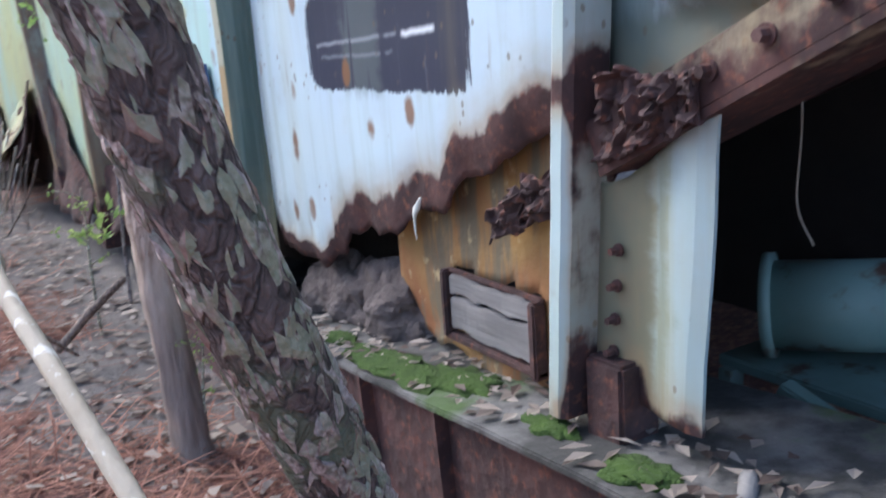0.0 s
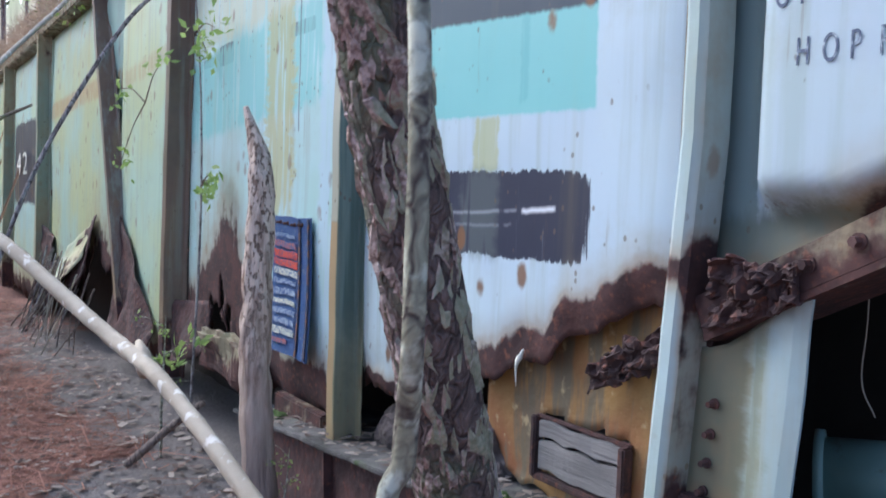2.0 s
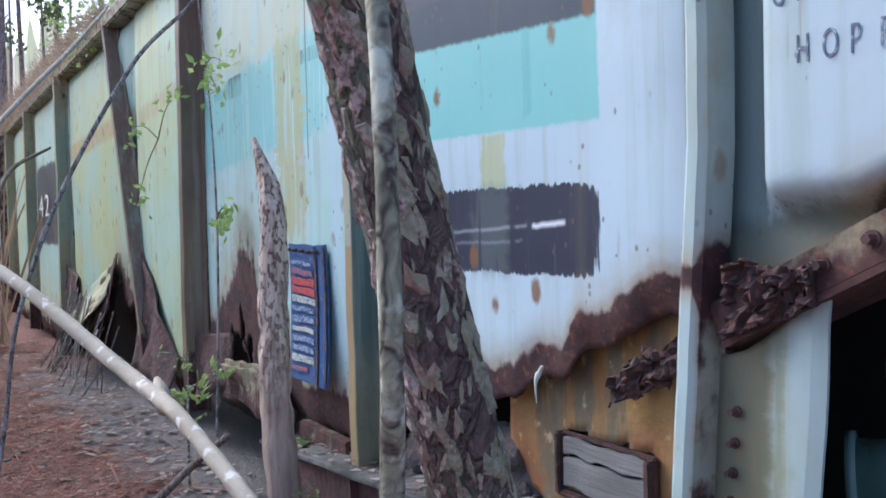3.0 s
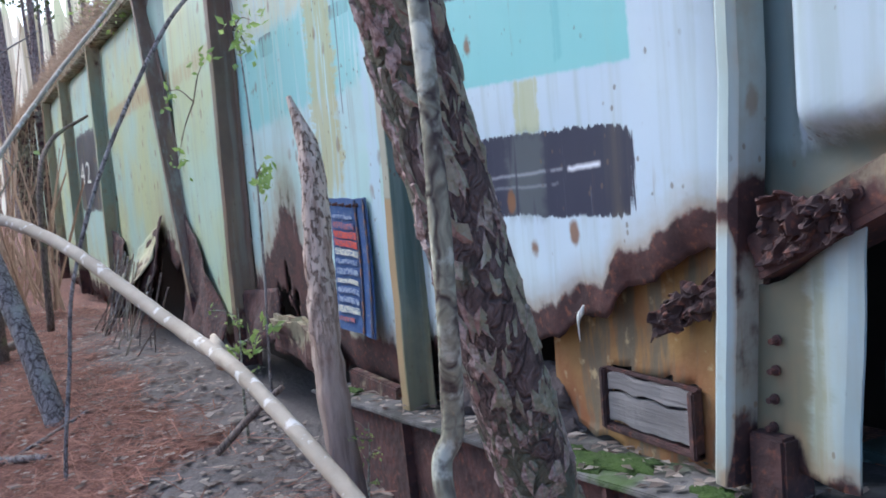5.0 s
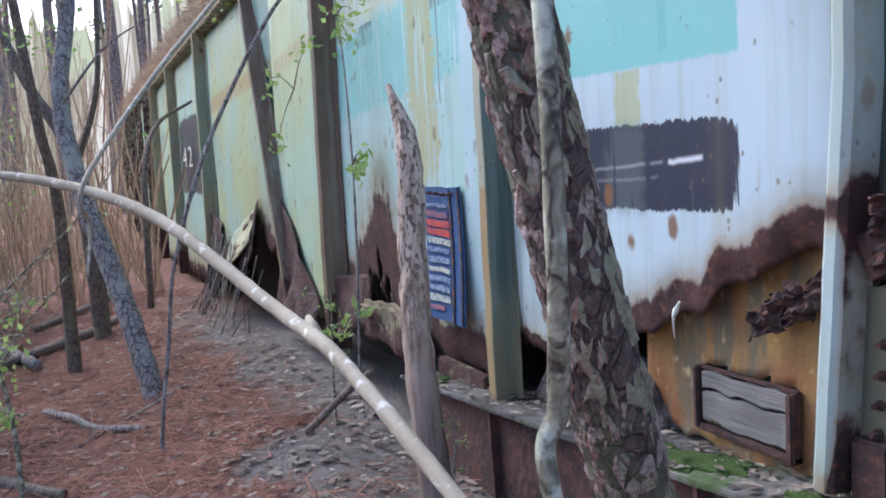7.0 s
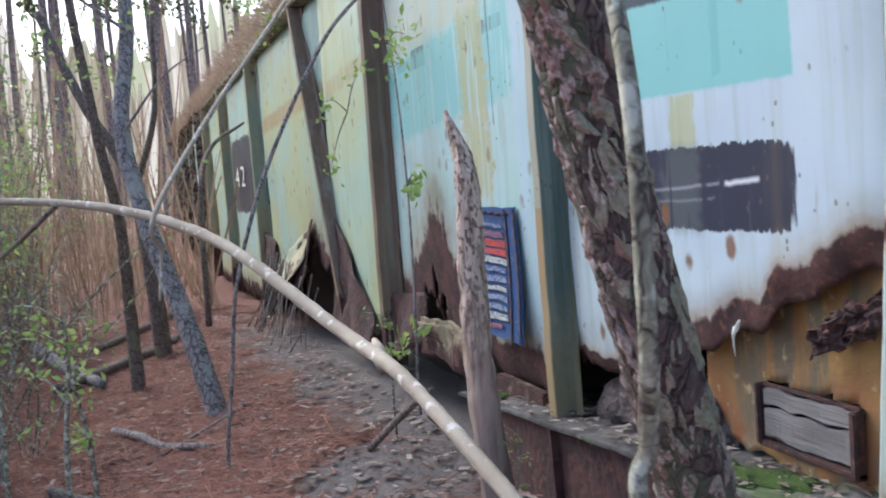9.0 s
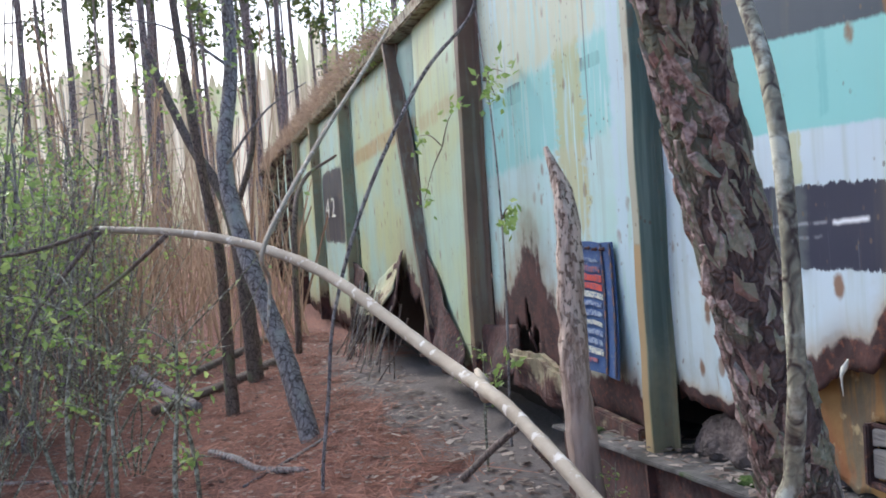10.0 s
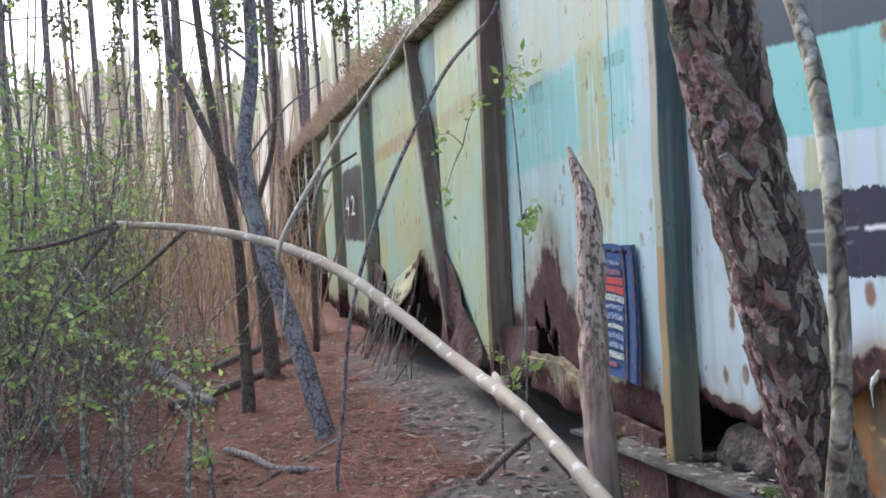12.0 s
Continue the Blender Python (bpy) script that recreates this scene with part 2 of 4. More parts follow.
M_PINE = bark("pine_bark", (0.15, 0.105, 0.095), (0.3, 0.23, 0.21), (0.2, 0.23, 0.15), 0.42, 34, 15, 0.02)
# bark of the distant pines, lightened to carry the haze
M_PINEF = bark("hazed_pine_bark", (0.4, 0.34, 0.32), (0.6, 0.53, 0.5), (0.46, 0.46, 0.4), 0.2, 14, 4, 0.02)
M_LICHEN = bark("lichen_bark", (0.25, 0.245, 0.17), (0.42, 0.42, 0.3), (0.6, 0.62, 0.5), 0.36, 34, 26, 0.0012, 34.0)
M_GREY = bark("grey_bark", (0.27, 0.245, 0.24), (0.5, 0.46, 0.45), (0.4, 0.4, 0.36), 0.3, 30, 12, 0.004)
M_BROWN = bark("brown_bark", (0.19, 0.15, 0.125), (0.33, 0.26, 0.215), (0.22, 0.24, 0.14), 0.2, 40, 14, 0.003)
k = Mat("pale_dead_wood", 0.9)
x, y, z = k.xyz()
c = k.mix(k.step(k.noise(1.0, 6, k.stretch(45, 45, 7)), 0.3, 0.6), (0.3, 0.21, 0.16), (0.66, 0.54, 0.44))
pit = k.math("MULTIPLY", k.step(k.noise(1.0, 5, k.stretch(85, 85, 38), 0.65), 0.52, 0.58), k.step(z, 0.65, 1.1))
c = k.mix(k.math("SUBTRACT", 1.0, k.step(z, 0.4, 0.95)), c, k.mix(k.noise(1.0, 6, k.stretch(60, 60, 5)), (0.12, 0.09, 0.075), (0.34, 0.27, 0.23)))
c = k.mix(k.math("MULTIPLY", pit, 0.8), c, (0.13, 0.075, 0.05))
M_SNAG = k.done(c, k.math("SUBTRACT", k.noise(1.0, 6, k.stretch(55, 55, 6)), pit), 0.9, 0.012)
k = Mat("dry_pole_wood", 0.85)
c = k.mix(k.noise(7, 6), (0.22, 0.18, 0.13), (0.5, 0.45, 0.36))
M_POLE = k.done(k.mix(k.step(k.noise(22, 5), 0.58, 0.66), c, (0.62, 0.6, 0.55)), k.noise(40, 6), 0.6, 0.006)

k = Mat("pine_straw_ground", 1.0)
c = k.mix(k.step(k.noise(1.6, 5), 0.35, 0.65), (0.25, 0.125, 0.098), (0.15, 0.085, 0.072))
c = k.mix(k.step(k.noise(45, 6), 0.45, 0.7), c, (0.42, 0.22, 0.15))
c = k.mix(k.step(k.noise(120, 4), 0.6, 0.72), c, (0.3, 0.25, 0.21))
grey = k.mix(k.noise(60, 6), (0.1, 0.09, 0.084), (0.28, 0.255, 0.24))
c = k.mix(k.step(k.math("ADD", k.attr("dirt"), k.math("MULTIPLY", k.math("SUBTRACT", k.noise(5, 5), 0.5), 0.9)), 0.4, 0.65), c, grey)
M_GROUND = k.done(c, k.math("ADD", k.noise(30, 6), k.noise(130, 4)), 0.9, 0.02)


def leafy(name, a, b, rough=0.55):
    k = Mat(name, rough)
    n = k.add("ShaderNodeNewGeometry")
    c = k.mix(n.outputs["Random Per Island"], a, b)
    k.b.inputs["Subsurface Weight"].default_value = 0.0
    k.done(c)
    out, tr, ms = k.t.nodes["Material Output"], k.add("ShaderNodeBsdfTranslucent"), k.add("ShaderNodeMixShader")
    k.put(tr.inputs[0], c)
    ms.inputs[0].default_value = 0.4
    k.put(ms.inputs[1], k.b.outputs[0])
    k.put(ms.inputs[2], tr.outputs[0])
    k.put(out.inputs[0], ms.outputs[0])
    return k.m


M_LEAF = leafy("fresh_green_leaf", (0.22, 0.36, 0.09), (0.44, 0.56, 0.2))
M_PNEEDLE = leafy("pine_needles", (0.06, 0.1, 0.03), (0.14, 0.18, 0.06))
M_STRAW = leafy("fallen_needles", (0.16, 0.07, 0.05), (0.5, 0.27, 0.2), 0.9)
M_LITTER = leafy("dead_leaves", (0.09, 0.06, 0.05), (0.5, 0.44, 0.38), 0.9)
M_DRY = leafy("dry_brush", (0.28, 0.19, 0.13), (0.5, 0.38, 0.28), 0.9)


# ---- mesh helpers ----
def link(name, me, material, parent=None, label=""):
    if material:
        me.materials.append(material)
    ob = new(name, me)
    ob.parent = parent
    return tagged(ob, label)


def part(name, bm, material, parent, label=""):
    me = bpy.data.meshes.new(name)
    bmesh.ops.recalc_face_normals(bm, faces=bm.faces)
    bm.to_mesh(me)
    bm.free()
    return link(name, me, material, parent, label)


def smooth(ob):
    for p in ob.data.polygons:
        p.use_smooth = True
    return ob


def thing(name, label, category, group="", at=(0, 0, 0)):
    e = new(name)
    e.location = at
    return tagged(e, label, category, group)


def box(bm, x0, x1, y0, y1, z0, z1, m=None, bevel=0.0):
    r = bmesh.ops.create_cube(bm, size=1.0, matrix=Matrix.Translation(((x0 + x1) / 2, (y0 + y1) / 2, (z0 + z1) / 2)) @ Matrix.Diagonal((x1 - x0, y1 - y0, z1 - z0, 1)))
    vs = r["verts"]
    if bevel:
        es = {e for v in vs for e in v.link_edges}
        vs = bmesh.ops.bevel(bm, geom=list(es), offset=bevel, segments=2, affect="EDGES")["verts"]
    if m is not None:
        bmesh.ops.transform(bm, matrix=m, verts=list({v for v in vs}))
    return vs


def tube(points, radii, sides=10, rough=0.0, seed=0, cap=True, freq=9.0):
    """A bmesh tube along points, with a radius for each."""
    bm = bmesh.new()
    rings, prev = [], None
    pts = [Vector(p) for p in points]
    for i, p in enumerate(pts):
        d = (pts[min(i + 1, len(pts) - 1)] - pts[max(i - 1, 0)]).normalized()
        a = d.orthogonal().normalized() if prev is None else (prev - d * prev.dot(d)).normalized()
        prev, b = a, d.cross(a)
        ring = []
        for j in range(sides):
            w = 2 * math.pi * j / sides
            n = a * math.cos(w) + b * math.sin(w)
            r = radii[i]
            if rough:
                r *= 1 + rough * noise.noise(Vector((n.x * 1.5 + seed, n.y * 1.5, n.z * 1.5)) + p * freq)
            ring.append(bm.verts.new(p + n * r))
        rings.append(ring)
    for r0, r1 in zip(rings, rings[1:]):
        for j in range(sides):
            bm.faces.new((r0[j], r0[(j + 1) % sides], r1[(j + 1) % sides], r1[j]))
    if cap:
        bm.faces.new(rings[0][::-1])
        bm.faces.new(rings[-1])
    for f in bm.faces:
        f.smooth = True
    return bm


def curve_points(pts, n):
    """n points along a smooth line through pts."""
    p = [Vector(q) for q in pts]
    p = [p[0] * 2 - p[1]] + p + [p[-1] * 2 - p[-2]]
    out = []
    m = len(pts) - 1
    for i in range(n):
        u = i / (n - 1) * m
        a = min(int(u), m - 1)
        t = u - a
        q0, q1, q2, q3 = p[a:a + 4]
        out.append(0.5 * (2 * q1 + (q2 - q0) * t + (2 * q0 - 5 * q1 + 4 * q2 - q3) * t * t + (3 * q1 - q0 - 3 * q2 + q3) * t ** 3))
    return out


def lerp_list(vals, n):
    return [float(v) for v in np.interp(np.linspace(0, len(vals) - 1, n), range(len(vals)), vals)]


def fbm(x, z, s, seed=0.0):
    return noise.fractal(Vector((x * s + seed, z * s, seed * 1.7)), 1.0, 2.0, 4)


def panel(name, x0, x1, low, high, material, parent, label="", pillow=0.035, rust=None, y0=0.0, res=0.03, ragged=0.0, holes=None, thick=0.005):
    """A pressed steel sheet between two stakes: pillowed towards its edges, with a torn lower edge."""
    nx, nz = max(6, int((x1 - x0) / res)), max(6, int((high(x0) - low(x0)) / res))
    bm = bmesh.new()
    lay = bm.verts.layers.float.new("rust")
    g = []
    for i in range(nx + 1):
        u = i / nx
        x = x0 + u * (x1 - x0)
        lo = low(x) + ragged * fbm(x, 0.0, 7.0, x0)
        hi = high(x)
        col = []
        for j in range(nz + 1):
            v = j / nz
            z = lo + v * (hi - lo)
            e = max(abs(2 * u - 1) ** 9, abs(2 * v - 1) ** 14)
            y = y0 + pillow * e + 0.008 * fbm(x, z, 1.4, 3.0)
            near = max(0.0, 1 - (z - lo) / 0.16)
            y += 0.03 * near * near * fbm(x, z, 6.0, 5.0) * (ragged > 0)
            w = bm.verts.new((x, y, z))
            w[lay] = rust(x, z, lo) if rust else 0.0
            col.append(w)
        g.append(col)
    for i in range(nx):
        for j in range(nz):
            a = g[i][j].co
            if holes and holes(a.x, a.z):
                continue
            f = bm.faces.new((g[i][j], g[i + 1][j], g[i + 1][j + 1], g[i][j + 1]))
            f.smooth = True
    loose = [v for v in bm.verts if not v.link_faces]
    bmesh.ops.delete(bm, geom=loose, context="VERTS")
    ob = part(name, bm, material, parent, label)
    s = ob.modifiers.new("thickness", "SOLIDIFY")
    s.thickness, s.offset = thick, 0.0
    return ob


def rusty(ob, fn):
    """Writes the rust amount of a mesh from a function of place."""
    at = ob.data.attributes.new("rust", "FLOAT", "POINT")
    for i, v in enumerate(ob.data.vertices):
        at.data[i].value = fn(v.co)
    return ob


def ground_z(x, y):
    bank = max(0.0, min(1.0, (y + 1.7) / 1.3))
    bank = bank * bank * (3 - 2 * bank)
    along = 1.0 if x > -3 else max(0.0, 1 + (x + 3) / 8)
    lump = 0.05 * fbm(x, y, 0.7, 2.0) + 0.02 * fbm(x, y, 3.0, 7.0)
    return 0.26 * bank * along + lump * (1 if abs(x) < 30 else 3) - 0.02


# ---- ground ----
def axis_steps(a, b, fine, far):
    s, mid = [], a
    while mid < b:
        s.append(mid)
        mid += fine
    step, lo, hi = fine, a, b
    left, right = [], [b]
    while lo > -far:
        step *= 1.35
        lo -= step
        left.append(lo)
    step = fine
    while hi < far:
        step *= 1.35
        hi += step
        right.append(hi)
    return left[::-1] + s + right


gx, gy = axis_steps(-11.0, 3.5, 0.06, 400), axis_steps(-5.0, 0.6, 0.06, 400)
bm = bmesh.new()
dirt = bm.verts.layers.float.new("dirt")
gv = []
for x in gx:
    row = []
    for y in gy:
        w = bm.verts.new((x, y, ground_z(x, y)))
        edge = -0.62 + 0.4 * fbm(x, y, 1.1, 4.0) + 0.2 * fbm(x, y, 4.0, 1.0)
        w[dirt] = (0.05 + 0.8 * max(0.0, min(1.0, (y - edge + 0.25) / 0.5))) * (0.25 + 0.75 * max(0.0, min(1.0, (x + 6.5) / 3))) * max(0.0, min(1.0, (0.9 - x) / 0.9))
        row.append(w)
    gv.append(row)
for i in range(len(gx) - 1):
    for j in range(len(gy) - 1):
        bm.faces.new((gv[i][j], gv[i + 1][j], gv[i + 1][j + 1], gv[i][j + 1])).smooth = True
ground = part("ground", bm, M_GROUND, None)
tagged(ground, "reddish brown forest floor of pine straw and grey dirt", "ground", kind="structure")


def scatter(name, n, area, shape, material, label, category, seed, lift=0.004, bare=0.0):
    """Many small flat pieces lying on the ground, in one mesh. shape: (length, width)."""
    rg = np.random.default_rng(seed)
    vs, fs = [], []
    for i in range(n):
        u = rg.random()
        x = area[0] + (area[1] - area[0]) * (1 - u ** 1.0)
        y = area[2] + (area[3] - area[2]) * rg.random()
        bank = y + 0.6 - 0.4 * fbm(x, y, 1.1, 4.0) - 0.2 * fbm(x, y, 4.0, 1.0)
        if -6.5 < x < 0.6 - rg.random() and bank > 0 and rg.random() < bare * min(1.0, bank / 0.2):
            continue
        a, l, w = rg.random() * 6.283, shape[0] * (0.5 + rg.random()), shape[1] * (0.6 + 0.8 * rg.random())
        dx, dy = math.cos(a) * l / 2, math.sin(a) * l / 2
        px, py = -math.sin(a) * w / 2, math.cos(a) * w / 2
        z0, t1, t2 = ground_z(x, y) + lift + 0.012 * rg.random(), 0.35 * l * (rg.random() - 0.4), 0.3 * w * (rg.random() - 0.5)
        b = len(vs)
        vs += [(x - dx - px, y - dy - py, z0 - t2), (x + dx - px, y + dy - py, z0 + t1), (x + dx + px, y + dy + py, z0 + t1 + t2), (x - dx + px, y - dy + py, z0)]
        fs.append((b, b + 1, b + 2, b + 3))
    me = bpy.data.meshes.new(name)
    me.from_pydata(vs, [], fs)
    return tagged(link(name, me, material), label, category, kind="stuff")


scatter("pine_straw", 60000, (-8.0, 2.2, -4.8, -0.15), (0.15, 0.0045), M_STRAW, "layer of fallen red-brown pine needles", "pine straw", 1, bare=0.93)
scatter("leaf_litter", 7500, (-8.0, 2.0, -4.5, -0.1), (0.04, 0.024), M_LITTER, "scattered grey and brown dead leaves", "leaf litter", 2)
scatter("bark_debris", 1500, (-6.0, 2.0, -0.85, -0.05), (0.026, 0.012), M_LITTER, "broken bark and leaf crumbs along the wreck", "debris", 3)

# ---- hopper car ----
car = thing("hopper_car", "derelict pale green and white hopper car rusting at its base", "railroad car", at=(0, 0, 0))
EAVE = 2.62
top_edge = lambda x: EAVE


def base_rust(amount, height, seed):
    return lambda x, z, lo: max(0.0, amount * (1 - (z - lo) / (height * (1 + 0.9 * fbm(x, 0.0, 1.6, seed)))))


# near panel with its slanting lower edge
slant = lambda x: 0.715 if x < 0.5 else 0.715 + (x - 0.5) * 0.39
panel("side_panel", 0.195, 1.497, slant, top_edge, M_NEAR, car, "white and teal panel with dark paint-outs and a rusted slanting edge",
      rust=lambda x, z, lo: 1.25 - (z - lo) / 0.1 * (0.9 if x > 0.62 else 1.6), res=0.018, ragged=0.05, pillow=0.022)
# panel that carries the label plate
panel("side_panel", -1.74, 0.1, lambda x: 0.52 + (0.1 if x < -0.9 else 0.0), top_edge, M_PLATEP, car, "mint panel with faded stripes and a torn rusty foot",
      rust=lambda x, z, lo: 1.4 - (z - lo) / (0.2 + 0.45 * math.exp(-((x + 1.0) / 0.36) ** 2)), res=0.022, ragged=0.06, pillow=0.04,
      holes=lambda x, z: (x + 1.12) ** 2 * 9 + (z - 0.83) ** 2 < 0.008 + 0.012 * fbm(x, z, 9, 1) or (z < 0.8 and -1.3 < x < -0.95 and fbm(x, z, 5, 2) > 0.3) or (x < -1.45 and z < 0.68 + 0.1 * fbm(x, z, 4, 3)))
panel("side_panel", -3.2, -1.86, lambda x: 0.42, top_edge, M_GREEN, car, "pale green panel with ochre runs", rust=lambda x, z, lo: 0.95 - (z - lo) / (0.16 + 0.25 * max(0, (-2.6 - x))),
      ragged=0.08, holes=lambda x, z: x < -2.7 and z < 0.62 + 0.35 * (-2.7 - x) + 0.2 * fbm(x, z, 4, 6))
panel("side_panel", -6.1, -3.3, lambda x: 0.42, top_edge, M_GREENB, car, "green panel with a torn rusty foot",
      rust=lambda x, z, lo: 1.35 - (z - lo) / (0.3 + 0.35 * math.exp(-((x + 3.8) / 0.5) ** 2)), ragged=0.1, pillow=0.06,
      holes=lambda x, z: z < 0.55 + 0.3 * math.exp(-((x + 3.7) / 0.4) ** 2) + 0.25 * fbm(x, z, 3, 8))
panel("side_panel", -8.75, -6.2, lambda x: 0.15, top_edge, M_FAR, car, "pale panel with a dark paint-out and white number", rust=lambda x, z, lo: 1.0 - (z - lo) / 0.35, ragged=0.08, pillow=0.06)
panel("side_panel", -11.2, -8.85, lambda x: 0.1, top_edge, M_GREENB, car, rust=lambda x, z, lo: 1.0 - (z - lo) / 0.3, ragged=0.08, pillow=0.06)


def stake(x, w, d, z0, z1, lean=0.0, mat=M_STAKE, rust=0.15, label=""):
    """An upright hat-section rib: a face, two side webs and flanges."""
    bm = bmesh.new()
    prof = [(-w / 2 - 0.035, 0.012), (-w / 2, 0.006), (-w / 2 + 0.006, -d), (w / 2 - 0.006, -d), (w / 2, 0.006), (w / 2 + 0.035, 0.012)]
    rows = []
    n = 40
    for i in range(n + 1):
        z = z0 + (z1 - z0) * i / n
        dx = lean * (z - z0) / (z1 - z0) + 0.006 * fbm(0.0, z, 2.0, x)
        rows.append([bm.verts.new((x + dx + p, q + 0.004 * fbm(p, z, 3.0, x), z)) for p, q in prof])
    for a, b in zip(rows, rows[1:]):
        for j in range(len(prof) - 1):
            bm.faces.new((a[j], a[j + 1], b[j + 1], b[j]))
    ob = part("stake", bm, mat, car, label)
    rusty(ob, lambda c: rust + 0.75 * max(0.0, 1 - (c.z - z0) / 0.5) + 0.25 * fbm(c.x, c.z, 1.0, x))
    m = ob.modifiers.new("thickness", "SOLIDIFY")
    m.thickness = 0.008
    b = ob.modifiers.new("edge", "BEVEL")
    b.width, b.segments = 0.003, 1
    return ob


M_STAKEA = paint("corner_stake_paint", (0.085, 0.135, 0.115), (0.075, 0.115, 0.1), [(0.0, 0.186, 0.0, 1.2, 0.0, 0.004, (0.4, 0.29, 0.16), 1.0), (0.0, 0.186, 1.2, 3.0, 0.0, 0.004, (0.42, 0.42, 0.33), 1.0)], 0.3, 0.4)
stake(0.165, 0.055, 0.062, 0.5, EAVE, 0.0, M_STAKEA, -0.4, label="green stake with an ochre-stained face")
M_STAKEB = paint("brown_stake_paint", (0.17, 0.105, 0.09), (0.12, 0.085, 0.07), (), 0.2, 0.4)
stake(-1.8, 0.08, 0.085, 0.36, EAVE, 0.1, M_STAKEB, 0.1, "brown rusted stake")
stake(-2.75, 0.07, 0.08, 0.42, EAVE, -0.97, M_STAKEB, 0.1, "leaning rusted stake bent off its panel")
for sx in (-6.15, -8.8, -11.25):
    stake(sx, 0.1, 0.09, 0.12, EAVE, 0.05, M_STAKE, 0.3)

# top chord and roof edge
bm = bmesh.new()
box(bm, -11.4, 2.6, -0.07, 0.1, EAVE - 0.02, EAVE + 0.07, bevel=0.01)
rusty(part("top_chord", bm, M_STAKE, car, "dark rusted top chord"), lambda c: 0.5)
bm = bmesh.new()
box(bm, -11.4, 2.6, 0.0, 2.9, EAVE + 0.07, EAVE + 0.12)
part("roof", bm, M_RUST, car)
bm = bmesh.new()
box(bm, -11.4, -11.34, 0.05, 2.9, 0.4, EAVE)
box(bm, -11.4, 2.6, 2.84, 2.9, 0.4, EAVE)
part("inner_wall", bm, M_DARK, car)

# post at the end bay
bm = bmesh.new()
n = 50
prof = [(-0.024, 0.03), (-0.026, -0.035), (-0.012, -0.045), (0.01, -0.045), (0.024, -0.035), (0.024, 0.03)]
rows = []
for i in range(n + 1):
    z = 0.66 + (EAVE - 0.66) * i / n
    rows.append([bm.verts.new((1.513 + min(z - 0.66, 0.74) * 0.075 + p, q - 0.008 + 0.003 * fbm(p, z, 4, 2), z)) for p, q in prof])
for a, b in zip(rows, rows[1:]):
    for j in range(len(prof)):
        bm.faces.new((a[j], a[(j + 1) % 6], b[(j + 1) % 6], b[j]))
bm.faces.new(rows[0])
bm.faces.new(rows[-1])
post = part("end_post", bm, M_POST, car, "pale blue post rusted along its edges")
rusty(post, lambda c: 0.75 * math.exp(-((c.z - 1.17) / 0.05) ** 2) + 0.5 * max(0.0, 1 - (c.z - 0.66) / 0.14) + (0.5 if c.x > 1.525 + min(c.z - 0.66, 0.74) * 0.075 else 0.0) * (1.0 if c.z < 1.17 else 0.6))
# dark strip added for the shaded recess between panel edge and post
bm = bmesh.new()
box(bm, 1.5, 1.53, 0.0, 0.06, 1.1, EAVE)
rusty(part("post_web", bm, M_FLANGE, car), lambda c: 0.45)

# pressed end panel with a raised rounded pan
bm = bmesh.new()
lay = bm.verts.layers.float.new("rust")
nx, nz = 56, 92
g = []
low_end = lambda x: 1.1 + max(0.0, x - 1.6) * 0.46
for i in range(nx + 1):
    x = 1.545 + 1.055 * i / nx
    col = []
    for j in range(nz + 1):
        lo = low_end(x)
        z = lo + (EAVE - lo) * j / nz
        zc = 1.262 + max(0.0, x - 1.86) * 0.42
        dx, dz = x - 1.645, z - zc
        rr = 0.07
        q = min(dx, dz) if dx > rr or dz > rr else rr - math.hypot(max(0, rr - dx), max(0, rr - dz))
        s = max(0.0, min(1.0, (q + 0.012) / 0.075))
        s = s * s * (3 - 2 * s)
        w = bm.verts.new((x, 0.045 - 0.075 * s, z))
        d = z - lo
        w[lay] = 0.75 - d / 0.16 + 0.5 * fbm(x, z, 3, 9)
        col.append(w)
    g.append(col)
for i in range(nx):
    for j in range(nz):
        bm.faces.new((g[i][j], g[i + 1][j], g[i + 1][j + 1], g[i][j + 1])).smooth = True
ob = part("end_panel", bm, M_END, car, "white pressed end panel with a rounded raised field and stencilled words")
ob.modifiers.new("thickness", "SOLIDIFY").thickness = 0.006


def lettering(text, size, x, y, z, material, parent, name="lettering", wide=0.62):
    cu = bpy.data.curves.new(name, "FONT")
    cu.body, cu.size, cu.extrude = text, size, 0.0005
    tmp = new("tmp", cu)
    bpy.context.view_layer.update()
    me = bpy.data.meshes.new_from_object(tmp.evaluated_get(bpy.context.evaluated_depsgraph_get()))
    bpy.data.objects.remove(tmp)
    me.transform(pose(x, y, z, 90, 0, 0) @ Matrix.Diagonal((wide, 1, 1, 1)))
    me.materials.clear()
    return link(name, me, material, parent)


for txt, lx, lz in (("OPEN", 1.717, 1.596), ("HOPPE", 1.761, 1.502)):
    bm_x = lx
    for ch in txt:
        lettering(ch, 0.062, bm_x, -0.0315, lz, M_INK, ob, wide=0.58)
        bm_x += 0.0465
for ch, lx in (("4", -8.0), ("2", -7.52)):
    lettering(ch, 0.32, lx, -0.035, 1.4, M_INKW, car, wide=2.3)

# slanting flange with its bolts below the end panel
ang = math.atan(0.48)
along = pose(1.585, 0, 1.073, 0, -math.degrees(ang), 0)
bm = bmesh.new()
box(bm, 0.0, 1.15, -0.02, 0.01, -0.02, 0.05, along, 0.003)
box(bm, 0.0, 1.15, -0.02, 0.16, -0.03, -0.018, along)
